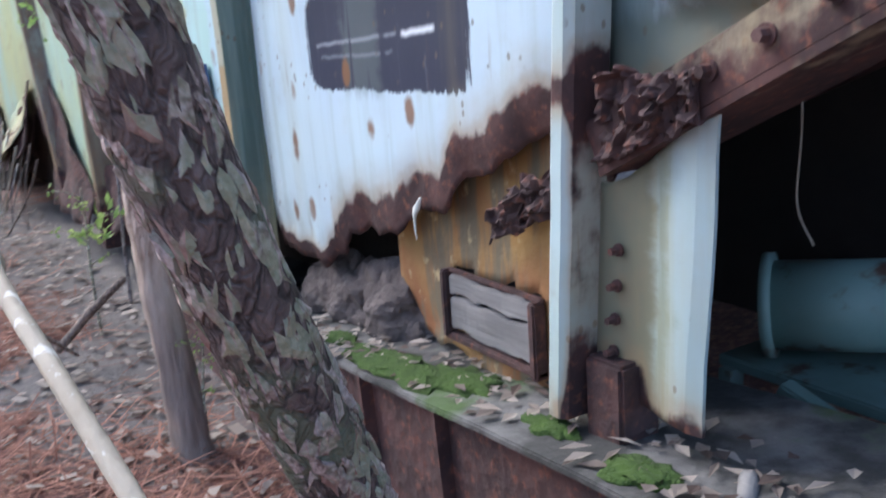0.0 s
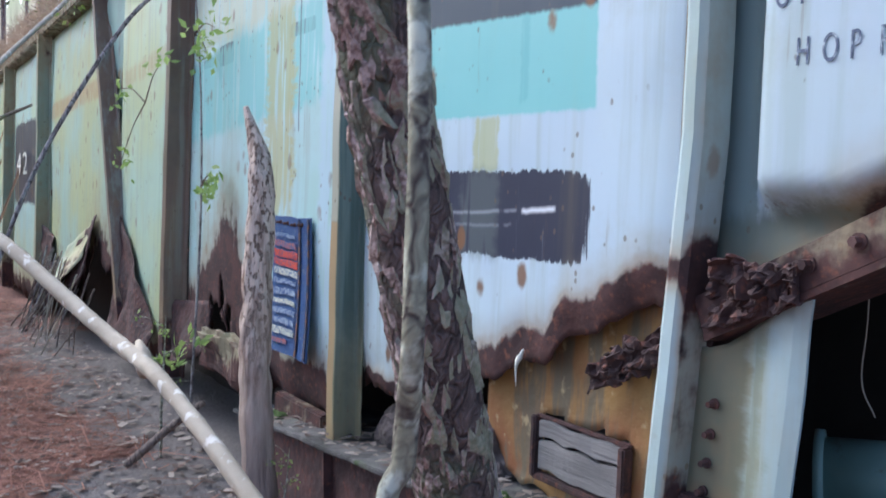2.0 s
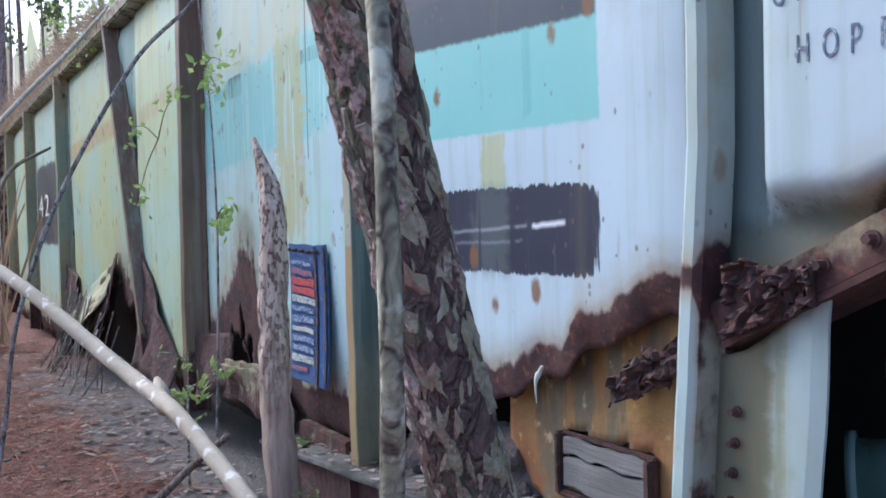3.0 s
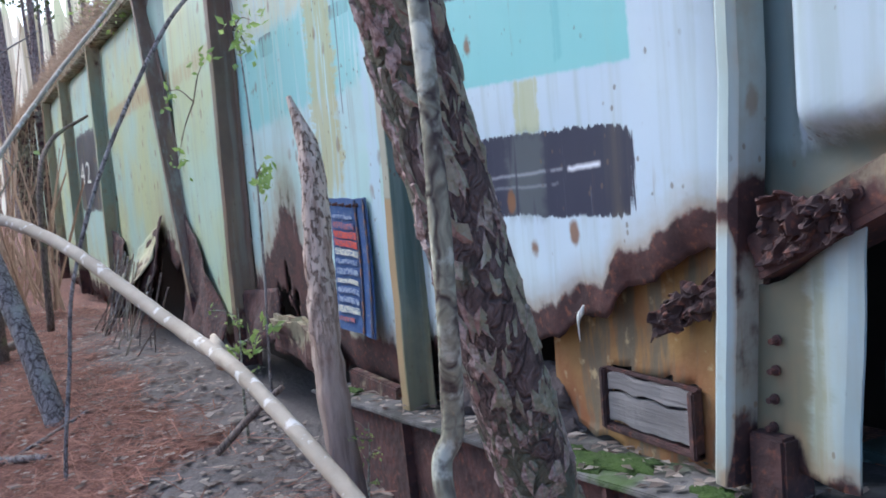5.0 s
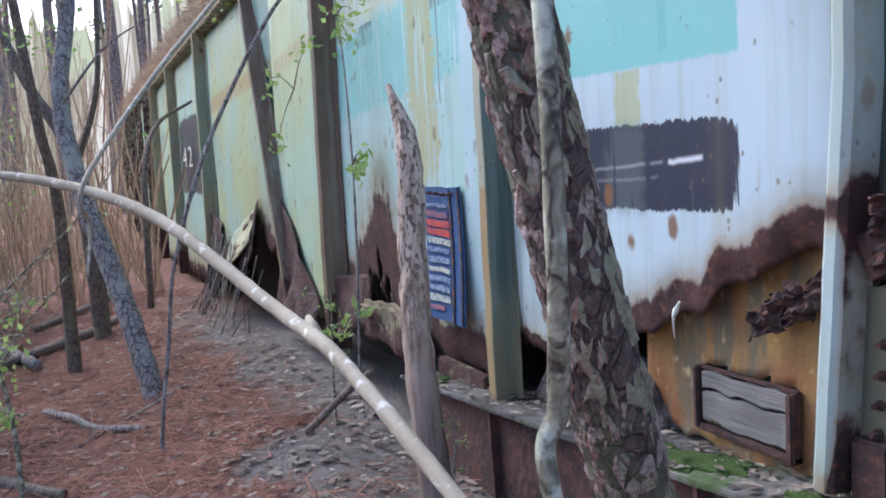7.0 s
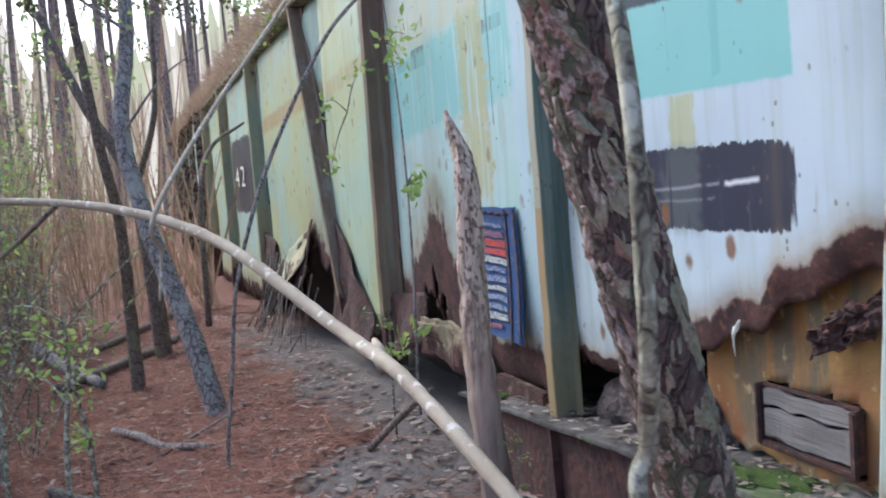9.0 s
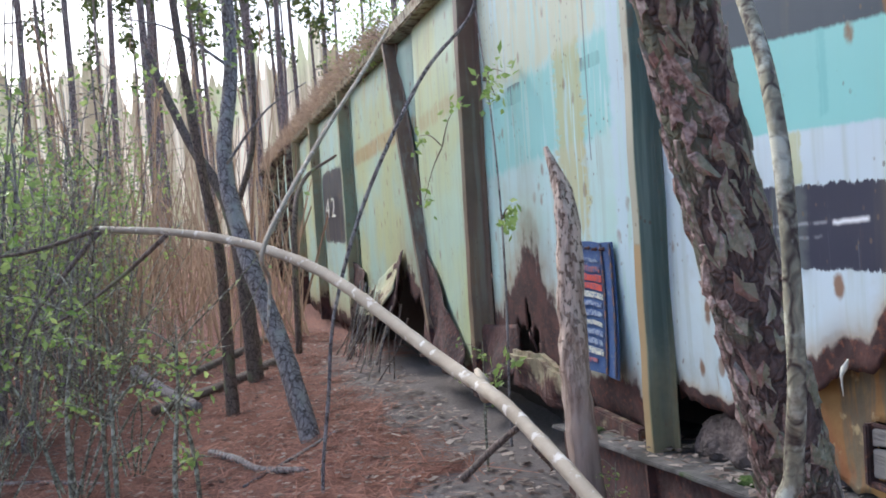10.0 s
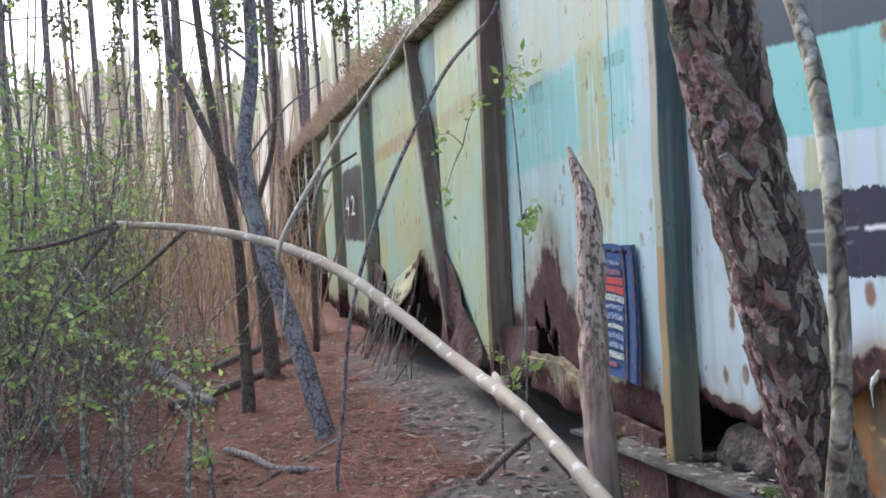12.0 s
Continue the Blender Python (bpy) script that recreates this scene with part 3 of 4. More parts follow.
rusty(part("slope_flange", bm, M_FLANGE, car, "bolted slanting flange, grey-green and rusted"), lambda c: 0.28 + 0.5 * fbm(c.x, c.z, 6, 1) + max(0.0, 0.4 - (c.x - 1.6) * 1.6))


def bolt(parent, m, r=0.009, mat=M_RUST):
    bm = bmesh.new()
    bmesh.ops.create_cone(bm, cap_ends=True, segments=18, radius1=r * 1.5, radius2=r * 1.5, depth=0.004, matrix=m)
    bmesh.ops.create_cone(bm, cap_ends=True, segments=6, radius1=r, radius2=r * 0.9, depth=0.016, matrix=m @ Matrix.Translation((0, 0, 0.009)))
    return rusty(part("bolt", bm, mat, parent), lambda c: 0.4)


for i in range(6):
    bolt(car, along @ pose(0.245 + i * 0.092, -0.022, 0.018, 90, 0, 0))
# crumpled corner of the flange
bm = bmesh.new()
bmesh.ops.create_grid(bm, x_segments=26, y_segments=22, size=0.5)
for v in bm.verts:
    u, w = v.co.x + 0.5, v.co.y + 0.5
    v.co = Vector((1.612 + u * 0.175, -0.026 - 0.028 * fbm(u, w, 4, 3) - 0.016 * abs(fbm(u, w, 9, 4)), 1.065 + w * 0.125 + (0.0 * u if w > 0.5 else 0.07 * u) + 0.012 * fbm(u, w, 6, 8)))
bmesh.ops.delete(bm, geom=[f for f in bm.faces if fbm(f.calc_center_median().x, f.calc_center_median().z, 22, 6) > 0.42], context="FACES")
ob = part("torn_gusset", bm, M_RUST, car, "crumpled dark rusted gusset")
ob.modifiers.new("thickness", "SOLIDIFY").thickness = 0.006

# upright angle plate with a bolted flange
bm = bmesh.new()
lay = bm.verts.layers.float.new("rust")
rows = []
for i in range(31):
    w = i / 30
    r = []
    for p, q in ((1.55, 0.012), (1.58, 0.01), (1.62, 0.012), (1.66, 0.018), (1.69, 0.012), (1.73, 0.0), (1.77, -0.006), (1.796, 0.0)):
        hi = 1.03 + max(0.0, p - 1.6) * 0.68
        z = 0.7 + w * (hi - 0.7)
        v = bm.verts.new((p - 0.03 * (1 - w) + 0.004 * fbm(p, z, 6, 2), q, z))
        v[lay] = 0.62 * max(0.0, 1 - (z - 0.7) / 0.1) + (0.25 if p < 1.68 else 0.0)
        r.append(v)
    rows.append(r)
for a, b in zip(rows, rows[1:]):
    for j in range(7):
        bm.faces.new((a[j], a[j + 1], b[j + 1], b[j])).smooth = j not in (6,)
ob = part("angle_plate", bm, paint("angle_plate_paint", (0.38, 0.52, 0.57), (0.32, 0.44, 0.45), [(1.5, 1.672, 0.0, 2.0, 0.0, 0.05, (0.12, 0.14, 0.1), 1.0), (1.668, 1.71, 0.0, 2.0, 0.0, 0.06, (0.21, 0.27, 0.21), 0.8)], 0.3, 0.2), car, "pale blue bent angle plate")
ob.modifiers.new("thickness", "SOLIDIFY").thickness = 0.008
for z in (0.935, 0.88, 0.827, 0.775):
    bolt(car, pose(1.604 - (0.935 - z) * 0.1, 0.006, z, 90, 0, 0), 0.0065)
bm = bmesh.new()
box(bm, 1.548, 1.63, -0.02, 0.06, 0.63, 0.765, bevel=0.006)
part("bolted_block", bm, M_RUST, car, "dark purple-brown rusted block")

# yellow rusted gusset plate with a boarded opening
gus = panel("gusset_plate", 0.86, 1.55, lambda x: 0.62 - (x - 0.86) * 0.03, lambda x: 0.88 + (x - 0.86) * 0.42, M_YELLOW, car, "ochre rusted plate with a boarded opening",
            pillow=0.0, y0=0.065, res=0.015, ragged=0.03, holes=lambda x, z: 1.085 < x < 1.37 and 0.675 < z < 0.79)
# flaking scale between plate and post
for q in range(9):
    bm = bmesh.new()
    bmesh.ops.create_grid(bm, x_segments=10, y_segments=8, size=0.5)
    for v in bm.verts:
        u, w = v.co.x, v.co.y
        v.co = Vector((1.3 + 0.03 * q + u * 0.09, 0.02 + 0.004 * q - 0.03 * fbm(u, w, 2, q), 0.94 + 0.014 * q + 0.03 * fbm(q, 0, 1.3, 2) + w * 0.06 + 0.03 * u + 0.02 * fbm(u, w, 3, q + 4)))
    ob = part("scale_flake", bm, M_RUST, car)
    ob.modifiers.new("thickness", "SOLIDIFY").thickness = 0.004
bm = bmesh.new()
for a in ((1.075, 1.092, 0.662, 0.805), (1.365, 1.385, 0.655, 0.8)):
    box(bm, a[0], a[1], 0.03, 0.06, a[2], a[3], bevel=0.004)
box(bm, 1.075, 1.385, 0.035, 0.06, 0.657, 0.674, bevel=0.004)
box(bm, 1.08, 1.385, 0.045, 0.06, 0.797, 0.806, bevel=0.003)
part("opening_frame", bm, M_RUST, gus, "rusted frame")
gus.location = (-0.028, 0.0, -0.012)
for z0, z1, tl in ((0.68, 0.752, 1.0), (0.758, 0.796, -1.5)):
    bm = bmesh.new()
    box(bm, 1.095, 1.37, 0.04, 0.056, z0, z1, bevel=0.003)
    bmesh.ops.subdivide_edges(bm, edges=[e for e in bm.edges if e.calc_length() > 0.1], cuts=14)
    for v in bm.verts:
        v.co.z += 0.008 * fbm(v.co.x, v.co.z, 14, z0)
        v.co.y += 0.006 * fbm(v.co.x, v.co.z, 9, z1)
    part("board", bm, M_WOOD, gus, "grey weathered board")

# slope sheet, and near-black sheets added behind to close the dark bay
bm = bmesh.new()
vs = [bm.verts.new(p) for p in ((0.2, 0.1, 0.72), (2.6, 0.1, 1.73), (2.6, 2.85, 1.73), (0.2, 2.85, 0.72))]
bm.faces.new(vs)
ob = part("slope_sheet", bm, M_RUST, car, "rust-dark slope sheet")
ob.modifiers.new("thickness", "SOLIDIFY").thickness = 0.02
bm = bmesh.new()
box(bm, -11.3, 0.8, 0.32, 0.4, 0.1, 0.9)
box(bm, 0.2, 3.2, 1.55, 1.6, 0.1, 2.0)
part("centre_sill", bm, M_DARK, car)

k = Mat("crumbled_fill", 1.0)
M_FILL = k.done(k.mix(k.noise(25, 6), (0.04, 0.032, 0.03), (0.2, 0.165, 0.155)), k.noise(60, 6), 1.0, 0.015)
# lumps of rotten fill on the ledge below the near panel
for lx, lz, r in ((0.42, 0.6, 0.1), (0.6, 0.62, 0.11), (0.78, 0.63, 0.11), (0.3, 0.57, 0.08), (0.7, 0.68, 0.08), (0.5, 0.66, 0.08)):
    bm = bmesh.new()
    bmesh.ops.create_icosphere(bm, subdivisions=4, radius=r)
    for v in bm.verts:
        v.co *= 1 + 0.45 * noise.fractal(v.co * 9 + Vector((lx * 7, 0, 0)), 1, 2, 4)
        v.co = Vector((v.co.x * 1.2 + lx, v.co.y * 0.7 + 0.09, v.co.z * 0.8 + lz))
    tagged(part("rust_scale_lump", bm, M_FILL, car), "crumbled rust scale and dirt")

# side sill: top plate, web, lower flange and stiffeners
SILL = lambda x: 0.52 + 0.075 * x
tilt = pose(0, 0, 0.52, 0, -math.degrees(math.atan(0.075)), 0)
bm = bmesh.new()
box(bm, -0.55, 3.6, -0.13, 0.3, -0.014, 0.0, tilt, 0.003)
bmesh.ops.subdivide_edges(bm, edges=[e for e in bm.edges if e.calc_length() > 1], cuts=50)
for v in bm.verts:
    v.co.z += 0.006 * fbm(v.co.x, v.co.y, 3, 2)
    v.co.y += 0.008 * fbm(v.co.x, 0, 4, 3) * (v.co.y < 0)
k = Mat("dirty_ledge", 0.9)
c = k.mix(k.step(k.noise(7, 6), 0.4, 0.62), (0.045, 0.045, 0.042), (0.16, 0.155, 0.15))
M_LEDGE = k.done(k.mix(k.step(k.noise(3.5, 5), 0.56, 0.66), c, (0.06, 0.1, 0.03)), k.noise(60, 6), 0.7, 0.008)
sill = part("side_sill", bm, M_LEDGE, car, "dirty grey steel ledge with moss")
bm = bmesh.new()
box(bm, -0.5, 3.6, -0.1, -0.088, -0.34, -0.014, tilt)
box(bm, -0.5, 3.6, -0.13, -0.02, -0.352, -0.34, tilt)
part("sill_web", bm, M_RUST, car, "dark rusted sill web")
for sx in (0.25, 0.95, 1.25, 1.95):
    bm = bmesh.new()
    box(bm, sx, sx + 0.012, -0.128, -0.1, -0.34, -0.014, tilt)
    part("stiffener", bm, M_RUST, car)
bm = bmesh.new()
box(bm, -0.42, 0.0, -0.02, 0.02, 0.42, 0.56, bevel=0.006)
rusty(part("foot_rail", bm, M_STAKE, car), lambda c: 0.6)
bm = bmesh.new()
box(bm, -1.25, -0.55, -0.06, 0.0, 0.46, 0.66, pose(0, 0, 0, 0, 2, 0), 0.02)
bmesh.ops.subdivide_edges(bm, edges=[e for e in bm.edges if e.calc_length() > 0.12], cuts=8, use_grid_fill=True)
for v in bm.verts:
    v.co += Vector((0, 0.03, 0.025)) * fbm(v.co.x, v.co.z, 5, 4)
rusty(part("bent_skirt", bm, M_STAKE, car, "bent rusted skirt plate"), lambda c: 0.75 - (c.z - 0.46) * 1.2)

# label plate with its strips, its foot bent off the wall
def plate_place(x, z):
    t = (1.2 - z) / 0.47
    return Vector((x + 0.06 * t, -0.016 - 0.03 * t * t, z + 0.012 * fbm(x, z, 5.0, 2.0)))


bm = bmesh.new()
g = [[bm.verts.new(plate_place(-0.485 + 0.345 * i / 12, 1.2 - 0.475 * j / 24)) for j in range(25)] for i in range(13)]
for i in range(12):
    for j in range(24):
        bm.faces.new((g[i][j], g[i + 1][j], g[i + 1][j + 1], g[i][j + 1]))
plate = part("label_plate", bm, M_BLUE, car, "blue label plate with red and white strips, chipped and bent")
plate.modifiers.new("thickness", "SOLIDIFY").thickness = 0.005
k = Mat("plate_edge", 0.8)
M_EDGE = k.done(k.mix(k.step(k.noise(40, 4), 0.45, 0.6), (0.03, 0.045, 0.09), (0.14, 0.07, 0.05)))
k = Mat("grey_blue_strip", 0.6)
M_STRIPB = k.done(k.mix(k.step(k.noise(80, 4), 0.42, 0.6), (0.26, 0.33, 0.42), (0.06, 0.11, 0.25)))
k = Mat("dull_red_strip", 0.6)
M_DULL = k.done(k.mix(k.step(k.noise(80, 4), 0.42, 0.6), (0.3, 0.1, 0.1), (0.06, 0.09, 0.2)))
for i, (sm, wide, tall) in enumerate(((M_STRIPB, 0.19, 0.006), (M_DULL, 0.2, 0.011), (M_RED, 0.215, 0.013), (M_RED, 0.215, 0.013), (M_BAR, 0.215, 0.011), (M_STRIPB, 0.2, 0.008), (M_STRIPB, 0.205, 0.01),
                                      (M_BAR, 0.2, 0.008), (M_STRIPB, 0.205, 0.009), (M_STRIPB, 0.2, 0.009), (M_BAR, 0.205, 0.011), (M_DULL, 0.15, 0.007))):
    z = 1.135 - i * 0.0335
    bm = bmesh.new()
    n = 10
    top = [bm.verts.new(plate_place(-0.455 + wide * q / n, z + tall) + Vector((0, -0.007, 0.002 * fbm(q, i, 1.7, 3)))) for q in range(n + 1)]
    low = [bm.verts.new(plate_place(-0.455 + wide * q / n, z - tall) + Vector((0, -0.007, 0.003 * fbm(q, i, 1.7, 9)))) for q in range(n + 1)]
    for q in range(n):
        bm.faces.new((low[q], low[q + 1], top[q + 1], top[q]))
    part("strip", bm, sm, plate).modifiers.new("thickness", "SOLIDIFY").thickness = 0.002
# dark strips draw the plate's border and the shadow line at its edge
for x0 in (-0.235, -0.16):
    bm = bmesh.new()
    top = [bm.verts.new(plate_place(x0, 1.195 - 0.465 * q / 16) + Vector((0, -0.006, 0))) for q in range(17)]
    low = [bm.verts.new(plate_place(x0 + 0.014, 1.195 - 0.465 * q / 16) + Vector((0, -0.006, 0))) for q in range(17)]
    for q in range(16):
        bm.faces.new((low[q], low[q + 1], top[q + 1], top[q]))
    part("edge_fold", bm, M_EDGE, plate, "dark rusted border strip with the edge's shadow line").modifiers.new("thickness", "SOLIDIFY").thickness = 0.003
for q in range(5):
    p = plate_place(-0.46 + 0.065 * q, 1.178)
    bolt(plate, pose(p.x, p.y - 0.006, p.z, 90, 0, 0), 0.005)

# torn and curled sheets at the feet of the green panels
def flap(x0, x1, low, high, out, material, rust, label):
    bm = bmesh.new()
    g = []
    for i in range(19):
        u = i / 18
        x = x0 + (x1 - x0) * u
        col = []
        for j in range(13):
            v = j / 12
            z = low(u) + (high(u) - low(u)) * v + 0.035 * fbm(x, v, 4.0, x0) * (1 - v)
            col.append(bm.verts.new((x + 0.05 * fbm(u, v, 3, 2), -0.02 - out(u) * (1 - v) ** 1.5 + 0.03 * fbm(x, z, 5, 1), z)))
        g.append(col)
    for i in range(18):
        for j in range(12):
            bm.faces.new((g[i][j], g[i + 1][j], g[i + 1][j + 1], g[i][j + 1])).smooth = True
    ob = rusty(part("torn_sheet", bm, material, car, label), lambda c: rust + 0.3 * fbm(c.x, c.z, 3, 4))
    ob.modifiers.new("thickness", "SOLIDIFY").thickness = 0.006


flap(-5.6, -3.9, lambda u: 0.5 + 0.1 * u, lambda u: 0.62 + 0.42 * u, lambda u: 0.1 + 0.12 * u, M_GREENB, 0.42, "curled torn sheet, ochre and rust")
flap(-4.6, -3.75, lambda u: 0.42 + 0.2 * u, lambda u: 0.8 + 0.3 * u, lambda u: 0.2 - 0.08 * u, M_RUST, 0.9, "dark rusted sheet folded outwards")
flap(-3.05, -2.15, lambda u: 0.42 - 0.04 * u, lambda u: 1.15 - 0.6 * u, lambda u: 0.06, M_RUST, 0.9, "dark maroon torn sheet beside the leaning stake")
flap(-1.72, -1.2, lambda u: 0.44 + 0.12 * u, lambda u: 0.75 + 0.05 * u, lambda u: 0.05, M_RUST, 0.9, "rusted torn lower edge")
flap(-6.15, -5.5, lambda u: 0.4, lambda u: 0.95 - 0.1 * u, lambda u: 0.05, M_RUST, 0.9, "dark rusted torn sheet")
roots = thing("root_tangle", "pale dry roots and stalks hanging under the torn panel", "roots")
rr = random.Random(31)
for q in range(34):
    x, z = rr.uniform(-5.4, -3.2), rr.uniform(0.5, 0.85)
    y = -0.16 - rr.random() * 0.12
    zl = ground_z(x, y - 0.1) + 0.01
    part("root", tube(curve_points([(x, y + 0.08, z), (x + rr.uniform(-0.1, 0.1), y, (z + zl) / 2), (x + rr.uniform(-0.2, 0.2), y - rr.uniform(0, 0.15), zl)], 9), lerp_list((0.007, 0.004), 9), 5, 0.2, q), (M_BROWN, M_GREY, M_POLE)[q % 3], roots)

# brake gear in the end bay
res = thing("brake_cylinder", "faded green cylindrical brake cylinder with flanged ends", "machine part")
mm = pose(1.66, 0.62, 0.79, 0, 86, 32)
for nm, r, a, b in (("barrel", 0.088, -0.13, 0.11), ("flange", 0.104, -0.15, -0.13), ("flange", 0.104, 0.11, 0.13)):
    bm = bmesh.new()
    bmesh.ops.create_cone(bm, cap_ends=True, segments=40, radius1=r, radius2=r, depth=b - a, matrix=mm @ Matrix.Translation((0, 0, (a + b) / 2)))
    smooth(part(nm, bm, M_MACH, res))
bm = bmesh.new()
bmesh.ops.create_cone(bm, cap_ends=True, segments=36, radius1=0.095, radius2=0.03, depth=0.16, matrix=mm @ Matrix.Translation((0, 0, 0.21)))
smooth(part("cone_end", bm, M_RUST, res))
bm = bmesh.new()
box(bm, 1.45, 2.2, 0.5, 0.74, 0.64, 0.665, bevel=0.004)
part("bracket", bm, M_MACH, res, "pale green bracket shelf")
for x in (1.47, 1.62):
    bm = bmesh.new()
    box(bm, x, x + 0.03, 0.48, 0.52, 0.4, 0.645)
    part("bracket_leg", bm, M_MACH, res)
bm = bmesh.new()
box(bm, 1.26, 1.32, 0.5, 0.56, 0.5, 1.0, bevel=0.005)
part("upright", bm, M_MACH, res)
bm = bmesh.new()
box(bm, 0, 0.8, -0.02, 0.02, -0.04, 0.04, pose(1.66, 0.42, 0.66, 0, 22, 8), 0.004)
part("diagonal_brace", bm, M_MACH, res)
res.location = (-0.1, 0.0, -0.09)
bm = tube(curve_points([(1.83, 0.02, 0.66), (1.86, -0.02, 0.655), (1.87, -0.05, 0.652), (1.92, -0.07, 0.655), (2.0, -0.06, 0.665), (2.05, -0.03, 0.675)], 24), [0.014] * 24, 10)
hose = part("bent_pipe", bm, M_WOOD, None)
tagged(hose, "grey bent pipe lying on the ledge", "pipe")
bm = tube(curve_points([(1.72, 0.25, 1.35), (1.725, 0.25, 1.1), (1.72, 0.25, 0.98), (1.75, 0.25, 0.92)], 20), [0.0015] * 20, 5)
tagged(part("hanging_wire", bm, M_POLE, None), "thin wire hanging below the slope sheet", "wire")

# pale web hanging from the rusted edge
bm = tube(curve_points([(1.058, -0.005, 0.945), (1.05, -0.01, 0.925), (1.042, -0.012, 0.9), (1.045, -0.012, 0.86)], 16), lerp_list((0.003, 0.007, 0.003, 0.0008), 16), 8, 0.5, 3, freq=60)
tagged(part("hanging_web", bm, M_INKW, None), "pale dusty web hanging from the rusted edge", "cobweb")

# moss and small litter on the ledge
for mx, my, rx, ry in ((1.02, -0.06, 0.2, 0.06), (1.2, -0.02, 0.1, 0.05), (0.72, -0.05, 0.07, 0.03), (1.5, -0.05, 0.06, 0.03), (1.72, -0.07, 0.07, 0.04), (-0.3, -0.06, 0.08, 0.03)):
    bm = bmesh.new()
    bmesh.ops.create_uvsphere(bm, u_segments=36, v_segments=16, radius=1)
    for v in bm.verts:
        n = 1 + 0.5 * fbm(v.co.x + mx, v.co.y, 3, mx)
        v.co = Vector((mx + v.co.x * rx * n, my + v.co.y * ry * n, SILL(mx + v.co.x * rx) + max(-0.1, v.co.z) * 0.016 + 0.006 * fbm(v.co.x, v.co.y, 7, mx)))
    tagged(smooth(part("moss_patch", bm, M_MOSS, None)), "bright green moss cushion on the steel ledge", "moss", "moss on the ledge")
rg = random.Random(5)
vs, fs = [], []
for i in range(420):
    x, y = rg.uniform(-0.4, 2.1), rg.uniform(-0.12, 0.12)
    a, l, w, z = rg.random() * 6.28, rg.uniform(0.008, 0.03), rg.uniform(0.006, 0.014), SILL(x) + rg.uniform(0.004, 0.014)
    c, s = math.cos(a), math.sin(a)
    b = len(vs)
    vs += [(x - c * l, y - s * l, z), (x + s * w, y - c * w, z + 0.004), (x + c * l, y + s * l, z), (x - s * w, y + c * w, z + 0.003)]
    fs.append((b, b + 1, b + 2, b + 3))
me = bpy.data.meshes.new("ledge_litter")
me.from_pydata(vs, [], fs)
tagged(link("ledge_litter", me, M_LITTER), "small dead leaves and flakes on the steel ledge", "leaf litter", kind="stuff")

# ---- second car in line ----
car2 = thing("second_hopper_car", "faded green hopper car standing beyond in the same line", "railroad car")
for i in range(5):
    x1 = -12.6 - i * 1.7
    panel("side_panel", x1 - 1.6, x1, lambda x: 0.35, lambda x: 2.7, M_CAR, car2, rust=lambda x, z, lo: 1.0 - (z - lo) / 0.5, res=0.08, ragged=0.06, pillow=0.06)
    bm = bmesh.new()
    box(bm, x1, x1 + 0.1, -0.09, 0.05, 0.25, 2.72, bevel=0.008)
    rusty(part("stake", bm, M_STAKE, car2), lambda c: 0.55)
bm = bmesh.new()
box(bm, -21.1, -12.5, -0.08, 2.8, 2.68, 2.8, bevel=0.02)
part("roof", bm, M_RUST, car2)
bm = bmesh.new()
box(bm, -21.1, -12.5, 0.12, 2.75, 0.1, 2.68)
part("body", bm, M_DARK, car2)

# pine debris along the roof edge
rg = np.random.default_rng(11)
vs, fs = [], []
for i in range(9000):
    x, y = -3.5 - rg.random() ** 0.8 * 14, -0.1 + rg.normal() * 0.07
    h = 0.1 + 0.1 * noise.noise(Vector((x * 1.5, 0, 0))) + (0.08 if x < -5 else 0.0)
    z = EAVE + 0.06 + rg.random() * h - max(0.0, -0.12 - y) * 1.5
    a, l, t = rg.random() * 6.283, 0.05 + 0.1 * rg.random(), rg.normal() * 0.5
    d = Vector((math.cos(a), math.sin(a) * 0.6, t)) * l
    b = len(vs)
    vs += [(x, y, z), (x + d.x, y + d.y, z + d.z), (x + d.x, y + d.y + 0.003, z + d.z + 0.004), (x, y, z + 0.005)]
    fs.append((b, b + 1, b + 2, b + 3))
me = bpy.data.meshes.new("roof_straw")
me.from_pydata(vs, [], fs)
tagged(link("roof_straw", me, M_DRY), "pine straw and twigs heaped along the roof edge", "pine straw", kind="stuff")


# ---- trees near the camera ----
def stick(name, pts, radii, material, label, category, sides=12, n=60, rough=0.12, seed=0, twigs=(), freq=9.0):
    e = thing(name, label, category)
    part("stem", tube(curve_points(pts, n), lerp_list(radii, n), sides, rough, seed, freq=freq), material, e)
    for tp, tr in twigs:
        part("branch", tube(curve_points(tp, 14), lerp_list(tr, 14), 7, 0.1, seed), material, e)
    return e


TRUNK = [(1.380, -0.318, 0.001), (1.444, -0.367, 0.522), (1.612, -0.567, 1.014), (1.660, -0.691, 1.423), (1.751, -0.860, 2.070), (1.72, -1.05, 3.6), (1.75, -1.2, 6.0), (1.7, -1.2, 9.0)]
TRUNK_R = (0.078, 0.063, 0.058, 0.055, 0.052, 0.047, 0.04, 0.03)
pine_tree = stick("pine_tree", TRUNK, TRUNK_R, M_PINE, "leaning pine trunk with scaly reddish bark and green lichen", "tree", 32, 200, 0.08, 1, freq=11)
k = Mat("bark_scale", 0.95)
geo = k.add("ShaderNodeNewGeometry")
info = k.add("ShaderNodeObjectInfo")
rnd = k.math("FRACT", k.math("ADD", info.outputs["Random"], geo.outputs["Random Per Island"]))
turned = k.add("ShaderNodeSeparateXYZ")
k.put(turned.inputs[0], geo.outputs["Normal"])
place = geo.outputs["Position"]
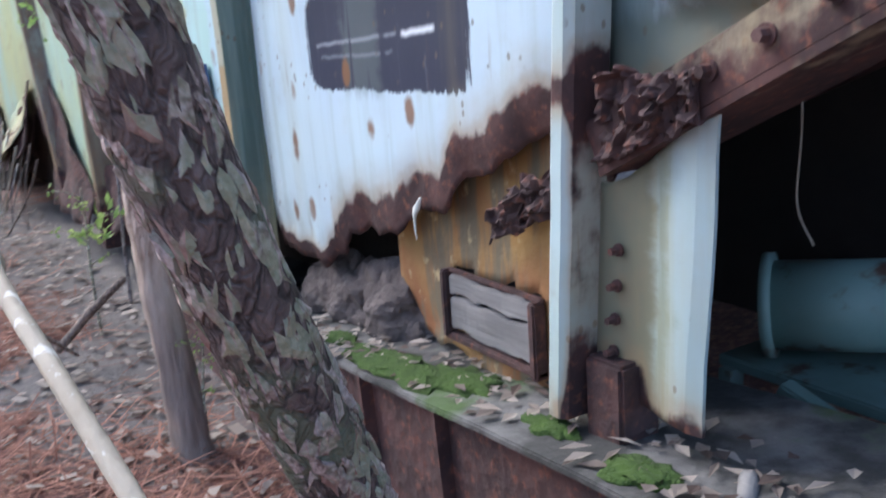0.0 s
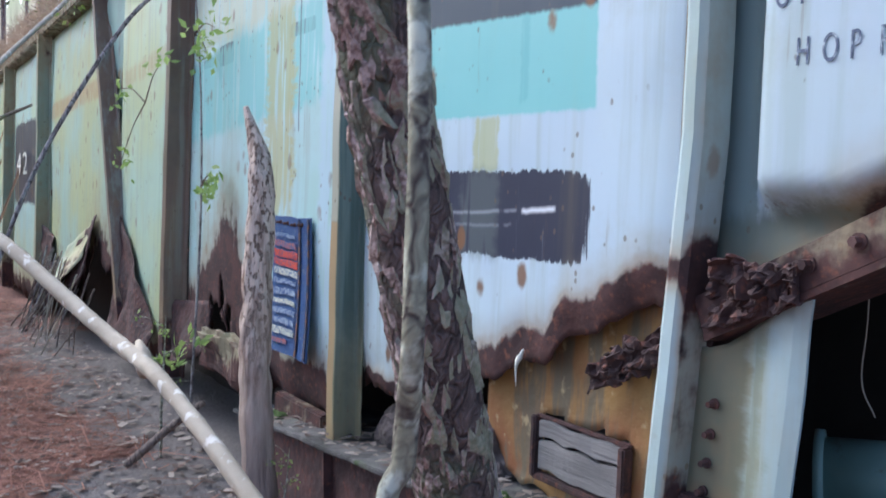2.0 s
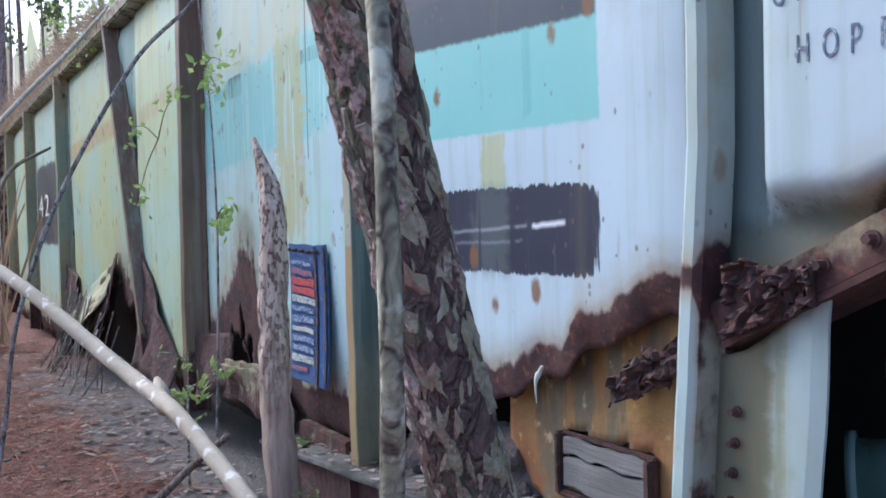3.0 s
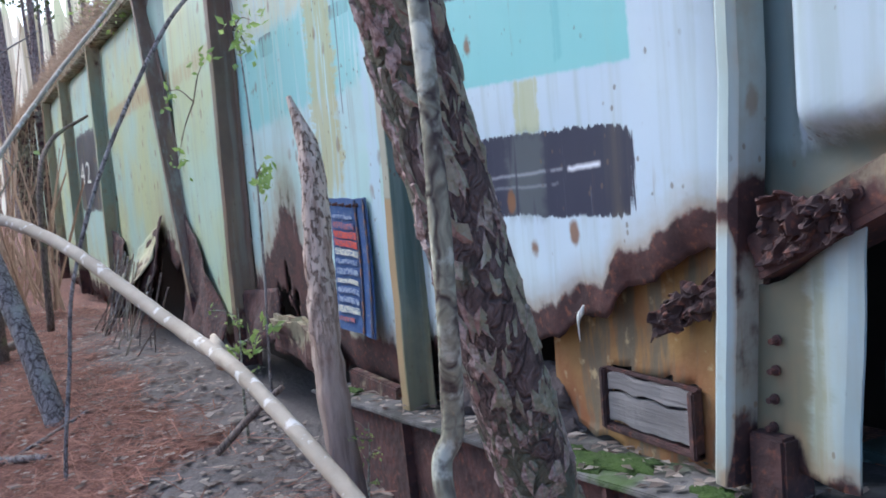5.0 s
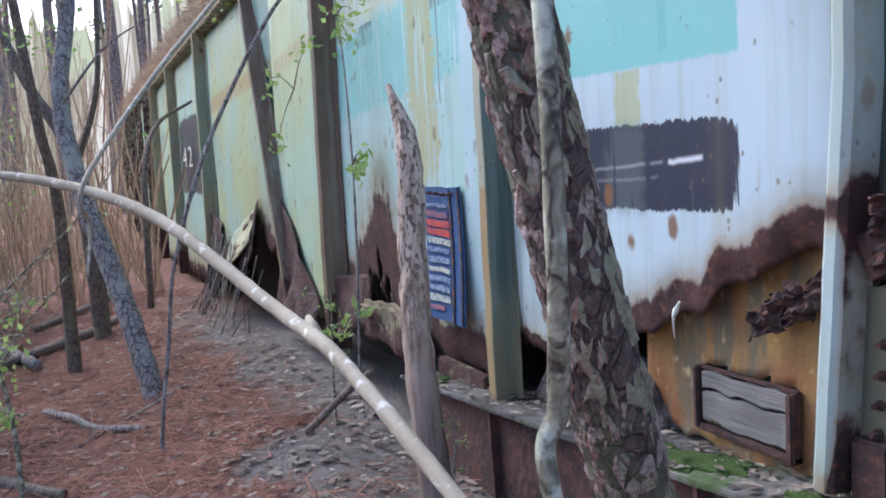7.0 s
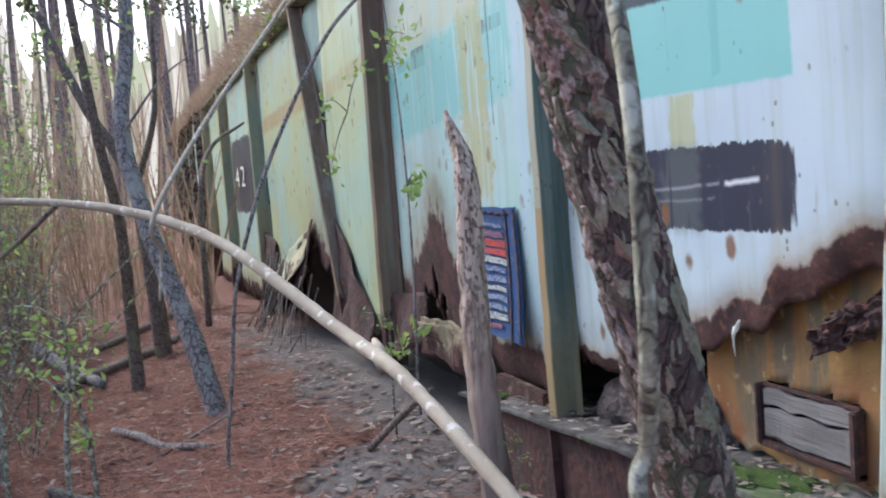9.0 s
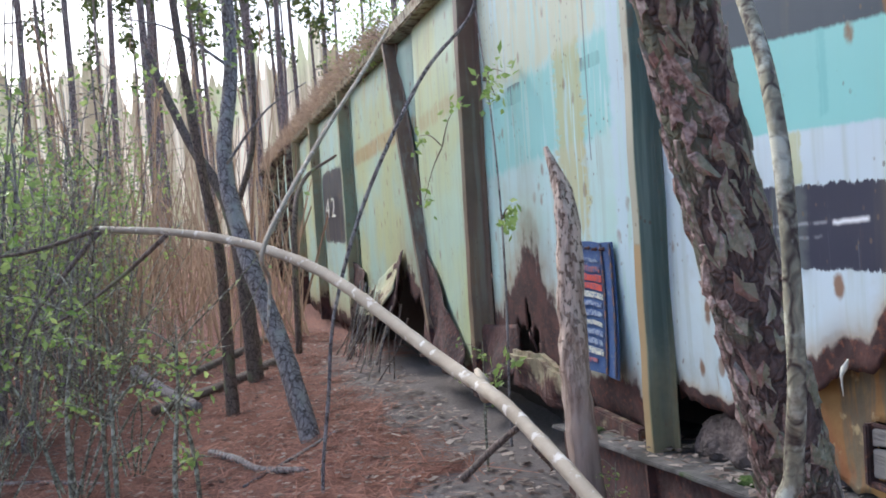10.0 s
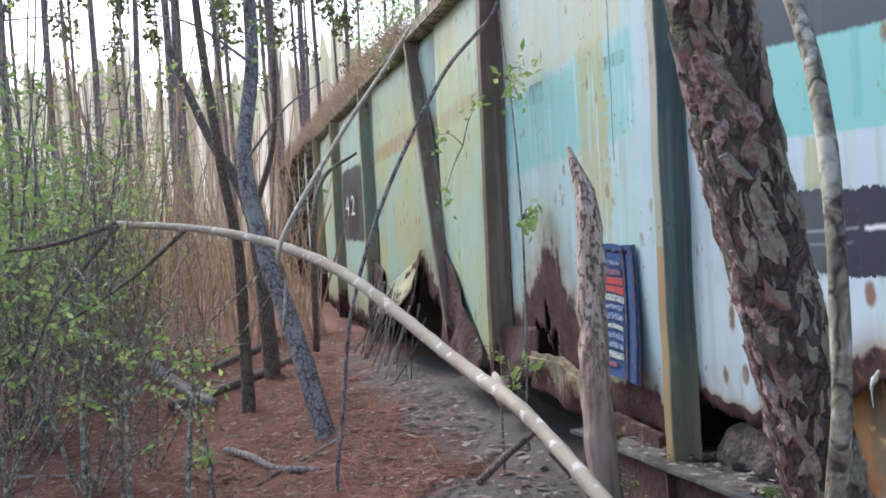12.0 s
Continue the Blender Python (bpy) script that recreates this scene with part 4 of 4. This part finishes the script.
c = k.mix(k.step(k.noise(110, 6, place), 0.35, 0.68), (0.16, 0.105, 0.092), (0.5, 0.4, 0.365))
c = k.mix(k.math("MULTIPLY", k.step(rnd, 0.55, 0.95), 0.35), c, (0.54, 0.49, 0.47))
c = k.mix(k.math("MULTIPLY", k.step(k.math("SUBTRACT", 1.0, rnd), 0.75, 0.98), 0.8), c, (0.26, 0.15, 0.125))
mossy = k.math("ADD", k.math("MULTIPLY", turned.outputs[0], 0.35), k.noise(9, 6, place))
c = k.mix(k.math("MULTIPLY", k.step(mossy, 0.66, 0.88), 0.65), c, k.mix(k.noise(60, 4, place), (0.17, 0.21, 0.1), (0.42, 0.47, 0.32)))
M_SCALE = k.done(c, k.noise(150, 6, place), 0.9, 0.006)
rp = random.Random(17)


def bark_outline(seed):
    """A flake of bark as points of an uneven outline, a raised rim and a top."""
    rq = random.Random(seed)
    n, ring, vs, fs = 8, [], [], []
    lean = rq.uniform(-0.004, 0.004)
    for a in range(n):
        w = 2 * math.pi * a / n
        r = rq.uniform(0.5, 1.45)
        vs.append((math.cos(w) * 0.0125 * r, math.sin(w) * 0.031 * r, -0.008))
        ring.append((math.cos(w) * 0.0108 * r + lean, math.sin(w) * 0.0275 * r, rq.uniform(-0.002, 0.0055)))
    vs += ring + [(lean, 0.0, rq.uniform(0.003, 0.007))]
    for a in range(n):
        b = (a + 1) % n
        fs += [(a, b, n + b, n + a), (n + a, n + b, 2 * n)]
    return vs, fs


flakes = [bark_outline(q) for q in range(12)]
plates = []
for fv, ff in flakes:
    me = bpy.data.meshes.new("bark_plate")
    me.from_pydata(fv, [], ff)
    me.materials.append(M_SCALE)
    plates.append(me)
line, rads = curve_points(TRUNK, 300), lerp_list(TRUNK_R, 300)
placed, dist, rowi = 0, 0.0, 0
rest_v, rest_f = [], []
for i in range(4, 299):
    if line[i].z > 2.6:
        break
    dist += (line[i] - line[i - 1]).length
    if dist < 0.03:
        continue
    dist, rowi = 0.0, rowi + 1
    d = (line[i + 1] - line[i - 1]).normalized()
    a0 = d.cross(Vector((0, 1, 0))).normalized()
    b0 = d.cross(a0)
    n = max(8, int(2 * math.pi * rads[i] / 0.0165))
    for q in range(n):
        w = 2 * math.pi * (q + 0.5 * (rowi % 2)) / n + rp.uniform(-0.12, 0.12)
        nrm = a0 * math.cos(w) + b0 * math.sin(w)
        up = (d + nrm.cross(d) * rp.uniform(-0.35, 0.35) + nrm * rp.uniform(-0.06, 0.1)).normalized()
        side = up.cross(nrm).normalized()
        nrm = side.cross(up)
        p = line[i] + nrm * (rads[i] - 0.003 + rp.uniform(-0.005, 0.004)) + d * rp.uniform(-0.015, 0.015)
        sc, sl, kind = rp.uniform(0.6, 1.25), rp.uniform(0.6, 1.35), rp.randrange(12)
        if rp.random() < 0.05:
            continue
        m = Matrix(((side.x * sc, up.x * sl, nrm.x, p.x), (side.y * sc, up.y * sl, nrm.y, p.y), (side.z * sc, up.z * sl, nrm.z, p.z), (0, 0, 0, 1)))
        if placed < 300 and 0.75 < p.z < 1.75 and nrm.y < 0.1:
            ob = new("bark_plate", plates[kind])
            ob.parent = pine_tree
            ob.matrix_world = m
            placed += 1
        else:
            b = len(rest_v)
            rest_v += [tuple(m @ Vector(v)) for v in flakes[kind][0]]
            rest_f += [tuple(b + t for t in f) for f in flakes[kind][1]]
me = bpy.data.meshes.new("bark_flakes")
me.from_pydata(rest_v, [], rest_f)
tagged(link("bark_flakes", me, M_SCALE, pine_tree), kind="stuff")
stick("lichen_sapling", [(2.26, -0.86, -0.05), (2.261, -0.907, 0.761), (2.220, -0.971, 1.055), (2.220, -0.965, 1.120), (2.249, -0.978, 1.228), (2.216, -0.966, 1.419), (2.019, -0.898, 1.656), (1.734, -0.793, 2.088), (1.35, -0.75, 2.9), (1.3, -0.8, 4.5)],
      (0.0085, 0.0078, 0.0068, 0.0076, 0.0066, 0.0066, 0.0062, 0.006, 0.005, 0.003), M_LICHEN, "thin sapling stem mottled with pale lichen", "sapling", 14, 160, 0.12, 3, freq=22)
snag = thing("dead_snag", "broken pale dead pine snag with rotten pitted wood", "dead tree")
ps = curve_points([(0.375, -0.33, 0.02), (0.324, -0.330, 0.305), (0.272, -0.344, 0.689), (0.269, -0.347, 0.980), (0.230, -0.329, 1.327), (0.130, -0.343, 1.525)], 90)
part("stem", tube(ps, lerp_list((0.06, 0.05, 0.045, 0.043, 0.036, 0.008), 90), 36, 0.2, 5, freq=16), M_SNAG, snag)
part("splinter", tube([(0.235, -0.34, 1.27), (0.22, -0.34, 1.35), (0.205, -0.34, 1.42)], (0.012, 0.012, 0.002), 7, 0.2, 2), M_SNAG, snag)

# fallen pole leaning across, with its broken stub and dead limbs
pole = thing("fallen_pole", "pale dry fallen sapling pole with a broken stub", "fallen branch")
pp = [(2.05, -0.5, 0.17), (1.620, -0.634, 0.567), (0.903, -0.730, 0.852), (0.267, -0.764, 0.920), (-0.713, -1.011, 1.170), (-1.488, -1.411, 1.316), (-2.183, -1.934, 1.385)]
part("stem", tube(curve_points(pp, 110), lerp_list((0.014, 0.0155, 0.017, 0.02, 0.021, 0.02, 0.017), 110), 16, 0.2, 8, freq=12), M_POLE, pole)
part("stub", tube([(0.6, -0.725, 0.86), (0.55, -0.725, 0.895), (0.5, -0.72, 0.915)], (0.02, 0.018, 0.008), 10, 0.25, 2), M_POLE, pole, "broken pale stub")
for tp, tr in (([(-2.09, -1.93, 1.385), (-2.19, -2.24, 1.3), (-2.29, -2.54, 1.27), (-2.44, -3.04, 1.25)], (0.013, 0.006)),
               ([(-2.09, -1.925, 1.375), (-2.05, -2.1, 1.17), (-1.96, -2.24, 0.98), (-1.94, -2.34, 0.75)], (0.015, 0.006)),
               ([(-1.6, -1.58, 1.33), (-1.8, -1.83, 1.13), (-1.82, -2.06, 0.98), (-1.8, -2.23, 0.9)], (0.012, 0.005)),
               ([(0.85, -0.7, 0.79), (0.8, -0.64, 0.72), (0.74, -0.62, 0.69)], (0.005, 0.002))):
    part("limb", tube(curve_points(tp, 18), lerp_list(tr, 18), 8, 0.15, 4), M_BROWN, pole, "thin dark limb")

stick("leaning_tree", [(-1.958, -0.804, -0.342), (-2.164, -0.886, -0.056), (-2.551, -1.018, 0.586), (-2.926, -1.186, 1.225), (-3.183, -1.258, 1.801), (-3.415, -1.162, 2.550), (-3.45, -1.2, 4.0), (-3.5, -1.3, 7.0)],
      (0.07, 0.062, 0.058, 0.055, 0.05, 0.046, 0.03, 0.015), M_GREY, "slim leaning grey tree with a scarred trunk", "tree", 20, 130, 0.12, 6,
      [([(-3.05, -1.25, 1.75), (-2.9, -1.0, 2.05), (-2.75, -0.75, 2.2)], (0.01, 0.003)), ([(-3.3, -1.18, 2.4), (-3.5, -1.55, 2.7), (-3.6, -1.95, 2.8)], (0.012, 0.003))])
stick("dark_stem", [(-3.775, -1.323, 0.0), (-3.775, -1.323, 0.478), (-3.572, -1.328, 1.155), (-3.423, -1.390, 1.608), (-3.361, -1.445, 2.111), (-3.299, -1.504, 2.805), (-3.449, -1.604, 4.6)],
      (0.05, 0.042, 0.036, 0.032, 0.03, 0.026, 0.012), M_BROWN, "dark brown crooked young tree", "tree", 14, 70, 0.15, 2)
stick("fork_stem", [(-4.9, -1.1, 0.0), (-4.9, -1.15, 1.0), (-4.95, -1.25, 1.6), (-5.1, -1.5, 2.1), (-5.3, -1.8, 2.9)], (0.07, 0.06, 0.05, 0.04, 0.03), M_BROWN, "brown forked understorey tree", "tree", 14, 50, 0.15, 3,
      [([(-4.93, -1.2, 1.4), (-4.7, -1.0, 2.0), (-4.6, -0.95, 2.8)], (0.03, 0.015))])
stick("thin_leaning_branch", [(-1.25, -0.985, 0.0), (-1.294, -0.968, 0.209), (-1.359, -0.912, 0.534), (-1.399, -0.846, 0.935), (-1.503, -0.644, 1.451), (-1.574, -0.313, 2.026), (-1.640, -0.004, 2.380), (-1.7, 0.0, 2.75)],
      (0.009, 0.009, 0.009, 0.009, 0.01, 0.01, 0.009, 0.008), M_GREY, "long thin grey branch leaning against the roof edge", "branch", 9, 80, 0.12, 1)
stick("grey_leaning_branch", [(-0.25, -1.22, 1.0), (-0.3, -1.2, 1.15), (-0.278, -1.203, 1.291), (-1.096, -0.882, 1.717), (-2.030, -0.521, 2.138), (-2.772, -0.220, 2.510)],
      (0.004, 0.006, 0.0085, 0.01, 0.011, 0.009), M_POLE, "grey bare branch leaning towards the car", "branch", 10, 70, 0.12, 7)
stick("bare_vine", [(-0.96, -0.17, 0.3), (-0.976, -0.161, 0.486), (-1.08, -0.11, 1.027), (-1.179, -0.08, 1.464), (-1.291, -0.07, 1.951), (-1.4, -0.1, 2.6)], (0.007, 0.006, 0.005, 0.004, 0.003), M_GREY,
      "thin vine stem climbing the wall", "vine", 8, 60, 0.1, 2)
stick("arched_vine", [(-5.3, -0.7, 0.2), (-5.225, -0.665, 1.335), (-5.71, -0.5, 1.757), (-6.139, -0.13, 1.998)], (0.03, 0.025, 0.02, 0.012), M_BROWN, "dark arched vine beside the car", "vine", 8, 40, 0.1, 2)
for i, (a, b, r) in enumerate((((-1.8, -1.75), (-1.2, -1.35), 0.03), ((-2.6, -1.5), (-1.7, -1.0), 0.022), ((-5.5, -0.9), (-4.2, -1.9), 0.05), ((-6.5, -2.2), (-4.2, -1.6), 0.06), ((-0.9, -2.4), (-0.2, -2.1), 0.012),
                               ((-3.0, -2.9), (-2.4, -2.0), 0.015), ((-7.5, -0.8), (-6.0, -1.6), 0.05), ((-2.2, -0.8), (-1.9, -1.3), 0.01))):
    pts = [(a[0] + (b[0] - a[0]) * t, a[1] + (b[1] - a[1]) * t + 0.03 * math.sin(5 * t + i), 0) for t in (0, 0.3, 0.6, 1)]
    pts = [(x, y, ground_z(x, y) + r * 0.8) for x, y, _ in pts]
    stick("fallen_stick", pts, (r, r * 0.9, r * 0.7), M_GREY if i % 2 else M_BROWN, "weathered fallen stick lying on the pine straw", "stick", 9, 30, 0.2, i)
stick("leaning_stick", [(-0.585, -0.500, 0.300), (-0.471, -0.400, 0.436), (-0.358, -0.300, 0.553)], (0.015, 0.014, 0.011), M_BROWN, "dark stick leaning against the bank", "stick", 9, 24, 0.2, 3)


def leaf_mesh(spots, size, seed, spread=0.05):
    """Small pointed leaves round the spots, in one mesh."""
    rg = np.random.default_rng(seed)
    vs, fs = [], []
    for s in spots:
        p = Vector(s) + Vector(rg.normal(size=3)) * spread
        d = Vector(rg.normal(size=3)).normalized()
        n = d.cross(Vector(rg.normal(size=3))).normalized()
        l, w = size * (0.6 + 0.8 * rg.random()), size * (0.22 + 0.16 * rg.random())
        up = d.cross(n) * w * 0.3
        b = len(vs)
        vs += [p, p + d * l * 0.45 + n * w + up, p + d * l, p + d * l * 0.45 - n * w + up]
        fs += [(b, b + 1, b + 2), (b, b + 2, b + 3)]
    me = bpy.data.meshes.new("leaves")
    me.from_pydata([tuple(v) for v in vs], [], fs)
    return me


def shrub(name, seed, height, stems, leaves, size, label, mat=M_LICHEN, leafmat=M_LEAF, lean=0.25, r=0.008, spread=0.04):
    rg = random.Random(seed)
    e = thing(name, label, "shrub", "undergrowth")
    spots = []
    for i in range(stems):
        a = rg.uniform(0, 6.28)
        h = height * rg.uniform(0.6, 1.1)
        ends = [(0.03 * math.cos(a), 0.03 * math.sin(a), -0.05)]
        x = y = 0.0
        for q in range(1, 5):
            x += math.cos(a) * lean * h / 4 * rg.uniform(0.2, 1.4)
            y += math.sin(a) * lean * h / 4 * rg.uniform(0.2, 1.4)
            ends.append((x, y, h * q / 4))
        c = curve_points(ends, 26)
        part("stem", tube(c, lerp_list((r, r * 0.8, r * 0.3), 26), 7, 0.15, seed + i), mat, e)
        for q in range(5):
            p = c[rg.randrange(8, 25)]
            b = rg.uniform(0, 6.28)
            l = rg.uniform(0.12, 0.4) * height / 1.5
            tw = [p, p + Vector((math.cos(b) * l * 0.5, math.sin(b) * l * 0.5, l * 0.3)), p + Vector((math.cos(b) * l, math.sin(b) * l, l * 0.35))]
            part("twig", tube(curve_points(tw, 8), lerp_list((r * 0.4, r * 0.15), 8), 5), mat, e)
            spots += [tw[0].lerp(tw[2], rg.random()) for _ in range(leaves // (stems * 5))]
    if spots:
        link("leaves", leaf_mesh(spots, size, seed, spread), leafmat, e)
    return e


def at_ground(x, y, turn=0.0, s=1.0):
    return pose(x, y, ground_z(x, y), 0, 0, turn) @ Matrix.Scale(s, 4)


# leafy stems close by
SPRIG = shrub("leafy_sprig", 3, 1.15, 1, 60, 0.035, "slender lichen-spotted stem with sparse fresh green leaves", lean=0.12, r=0.012, spread=0.02)
SPRIG.matrix_world = at_ground(-0.6, -1.6, 40)
for x, y, a, s in ((-0.75, -1.47, 200, 0.95), (-0.95, -1.82, 90, 1.0), (-1.5, -2.1, 10, 1.2), (-1.2, -2.3, 150, 1.0), (-2.1, -2.0, 300, 1.1), (-0.85, -0.32, 60, 0.55), (0.35, -0.3, 10, 0.35)):
    copy_thing(SPRIG, at_ground(x, y, a)).scale = (s, s, s)
kinds = [shrub("leafy_shrub", 20 + i, 2.3, 4, 460, 0.055, "thin-stemmed understorey shrub with small fresh green leaves", M_GREY, M_LEAF, 0.3, 0.01, 0.07) for i in range(3)]
kinds += [shrub("bare_shrub", 40 + i, 2.6, 6, 60, 0.04, "bare brown thicket stems with few leaves", M_GREY, M_DRY, 0.25, 0.008, 0.06) for i in range(2)]
twiggy = shrub("tangled_twigs", 55, 1.5, 7, 50, 0.035, "tangle of pale crooked twigs with a few green leaves", M_LICHEN, M_LEAF, 0.75, 0.006, 0.03)
twiggy.matrix_world = at_ground(-1.7, -2.5)
rt = random.Random(8)
for i in range(16):
    x = -1.9 - rt.random() * 4.5
    s = rt.uniform(0.6, 1.3)
    copy_thing(twiggy, at_ground(x, -1.75 - rt.random() * 2.2, rt.uniform(0, 360))).scale = (s, s, s * rt.uniform(0.7, 1.2))
rs = random.Random(4)
places = []
for i in range(56):
    x = -2.9 - rs.random() ** 0.8 * 11
    y = -2.3 - (-x - 2.6) * 0.02 - rs.random() * (2.0 + (-x) * 0.35)
    places.append((x, y))
for i in range(5):
    places.append((-1.6 - rs.random() * 2.6, -2.15 - rs.random() * 1.3))
for kd, (x, y) in zip(kinds, places):
    kd.matrix_world = at_ground(x, y)
for i, (x, y) in enumerate(places[5:]):
    s = rs.uniform(0.7, 1.35)
    copy_thing(kinds[rs.randrange(5)], at_ground(x, y, rs.uniform(0, 360))).scale = (s, s, s)

# leaves over the roof edge and on the vines
for i, (c, n, r) in enumerate((((-6.6, 0.4, 3.25), 900, 0.55), ((-5.0, 0.1, 2.9), 420, 0.35), ((-4.3, 0.0, 2.8), 160, 0.25), ((-1.25, -0.1, 1.95), 46, 0.14), ((-1.1, -0.1, 1.3), 30, 0.12), ((-1.85, -0.16, 1.7), 36, 0.2), ((-3.1, -1.4, 2.5), 160, 0.4), ((-0.9, -0.25, 0.62), 30, 0.12))):
    rg2 = random.Random(i)
    spr = thing("leafy_spray", "spray of fresh green leaves on thin twigs", "foliage", "leafy sprays")
    tips = [Vector(c) + Vector((rg2.gauss(0, r), rg2.gauss(0, r * 0.3), rg2.gauss(0, r * 0.6))) for _ in range(max(3, n // 25))]
    for tpt in tips:
        part("twig", tube(curve_points([c, (Vector(c) + tpt) / 2 + Vector((0, 0, 0.03)), tpt], 8), lerp_list((0.004, 0.0015), 8), 5), M_BROWN, spr)
    link("leaves", leaf_mesh([tips[q % len(tips)] for q in range(n)], 0.045, 60 + i, r * 0.22), M_LEAF, spr)


# ---- pine wood ----
def pine(seed, height, r):
    rg = random.Random(seed)
    e = thing("forest_pine", "tall straight pine with bare grey-brown trunk and high crown", "tree", "pines of the wood")
    bend = rg.uniform(-0.3, 0.3)
    c = curve_points([(0, 0, -0.2), (bend * 0.3, 0.1, height * 0.3), (bend, 0.0, height * 0.65), (bend * 1.1, 0.1, height)], 30)
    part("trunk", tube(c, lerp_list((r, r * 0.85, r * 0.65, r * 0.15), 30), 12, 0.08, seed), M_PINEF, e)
    spots = []
    for i in range(11):
        z = rg.uniform(0.62, 0.98)
        p = c[int(z * 29)]
        a, l = rg.uniform(0, 6.28), rg.uniform(0.8, 2.6) * (1.25 - z)
        q = p + Vector((math.cos(a) * l, math.sin(a) * l, rg.uniform(-0.1, 0.6)))
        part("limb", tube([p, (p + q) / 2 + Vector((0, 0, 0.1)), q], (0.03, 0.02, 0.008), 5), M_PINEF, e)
        spots += [p.lerp(q, rg.uniform(0.4, 1.05)) for _ in range(30)]
    for i in range(3):
        p = c[rg.randrange(4, 14)]
        a, l = rg.uniform(0, 6.28), rg.uniform(0.4, 1.2)
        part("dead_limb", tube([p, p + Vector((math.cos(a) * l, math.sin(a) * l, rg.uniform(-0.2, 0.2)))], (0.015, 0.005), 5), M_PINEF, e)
    link("crown", leaf_mesh(spots, 0.3, seed, 0.22), M_PNEEDLE, e)
    return e


pines = [pine(70 + i, 15 + 2.5 * i, 0.1 + 0.03 * i) for i in range(3)]
spots = []
rs = random.Random(9)
while len(spots) < 120:
    x, y = -7.5 - rs.random() ** 0.9 * 50, rs.uniform(-24, 22)
    if (y > -1.2 and y < 4 and x > -23) or (y < -1.2 and x > -9 and y > -4):
        continue
    if all((x - a) ** 2 + (y - b) ** 2 > 1.2 for a, b in spots):
        spots.append((x, y))
spots += [(6, -9), (9, -4), (3, -12), (-2, -11), (7, 6), (1, 7), (-4, 6), (12, 2), (-5, -13)]
for pn, (x, y) in zip(pines, spots):
    pn.matrix_world = at_ground(x, y)
for i, (x, y) in enumerate(spots[3:]):
    s = rs.uniform(0.75, 1.3)
    copy_thing(pines[i % 3], at_ground(x, y, rs.uniform(0, 360))).scale = (s, s, rs.uniform(0.9, 1.2))

# far undergrowth, uncountable
rg = np.random.default_rng(21)
vs, fs = [], []
for i in range(2300):
    x = -9 - rg.random() * 40
    y = -1.6 - rg.random() * 22 if i % 5 else 4 + rg.random() * 14
    if i >= 1900:
        x, y = -7.0 - rg.random() ** 1.3 * 12, -0.35 - rg.random() * 3.2
    h, w = 0.8 + 3.2 * rg.random() ** 2, 0.006 + 0.012 * rg.random()
    dx, dy, z = rg.normal() * 0.2 * h, rg.normal() * 0.2 * h, ground_z(x, y)
    b = len(vs)
    vs += [(x, y - w, z), (x, y + w, z), (x + dx, y + dy + w * 0.4, z + h), (x + dx, y + dy - w * 0.4, z + h), (x + w, y, z), (x + dx, y + dy, z + h)]
    fs += [(b, b + 1, b + 2, b + 3), (b, b + 4, b + 5)]
me = bpy.data.meshes.new("far_brush")
me.from_pydata(vs, [], fs)
tagged(link("far_brush", me, M_DRY), "brown leafless brush filling the wood", "brush", kind="stuff")
pts = []
for i in range(22000):
    x = -8 - rg.random() * 34
    y = -2.2 - rg.random() * (6 + -x * 0.4)
    if noise.noise(Vector((x * 0.5, y * 0.5, 3))) > -0.1:
        pts.append((x, y, 0.3 + 3.6 * rg.random() ** 1.3))
tagged(link("far_leaves", leaf_mesh(pts, 0.1, 5, 0.15), M_LEAF), "spring-green leaves of the distant undergrowth", "foliage", kind="stuff")

# sheet beyond the last trunks; its sunlit paleness comes from emission
k = Mat("glowing_distant_wood", 1.0, 0.0, 0.0)
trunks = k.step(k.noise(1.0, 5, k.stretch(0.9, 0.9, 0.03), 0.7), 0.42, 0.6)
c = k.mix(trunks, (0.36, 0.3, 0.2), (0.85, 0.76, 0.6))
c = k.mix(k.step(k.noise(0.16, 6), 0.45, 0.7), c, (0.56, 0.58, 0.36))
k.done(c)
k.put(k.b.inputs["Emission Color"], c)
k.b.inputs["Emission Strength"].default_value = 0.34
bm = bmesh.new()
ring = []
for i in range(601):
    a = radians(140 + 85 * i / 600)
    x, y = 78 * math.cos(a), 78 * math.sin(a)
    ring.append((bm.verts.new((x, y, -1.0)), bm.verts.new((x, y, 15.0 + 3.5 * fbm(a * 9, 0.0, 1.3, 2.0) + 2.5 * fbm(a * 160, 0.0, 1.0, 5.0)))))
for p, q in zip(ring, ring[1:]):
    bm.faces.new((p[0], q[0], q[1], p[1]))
tagged(part("backdrop", bm, k.m, None), "glowing backdrop sheet for pale wood in the distance", "backdrop", kind="structure")
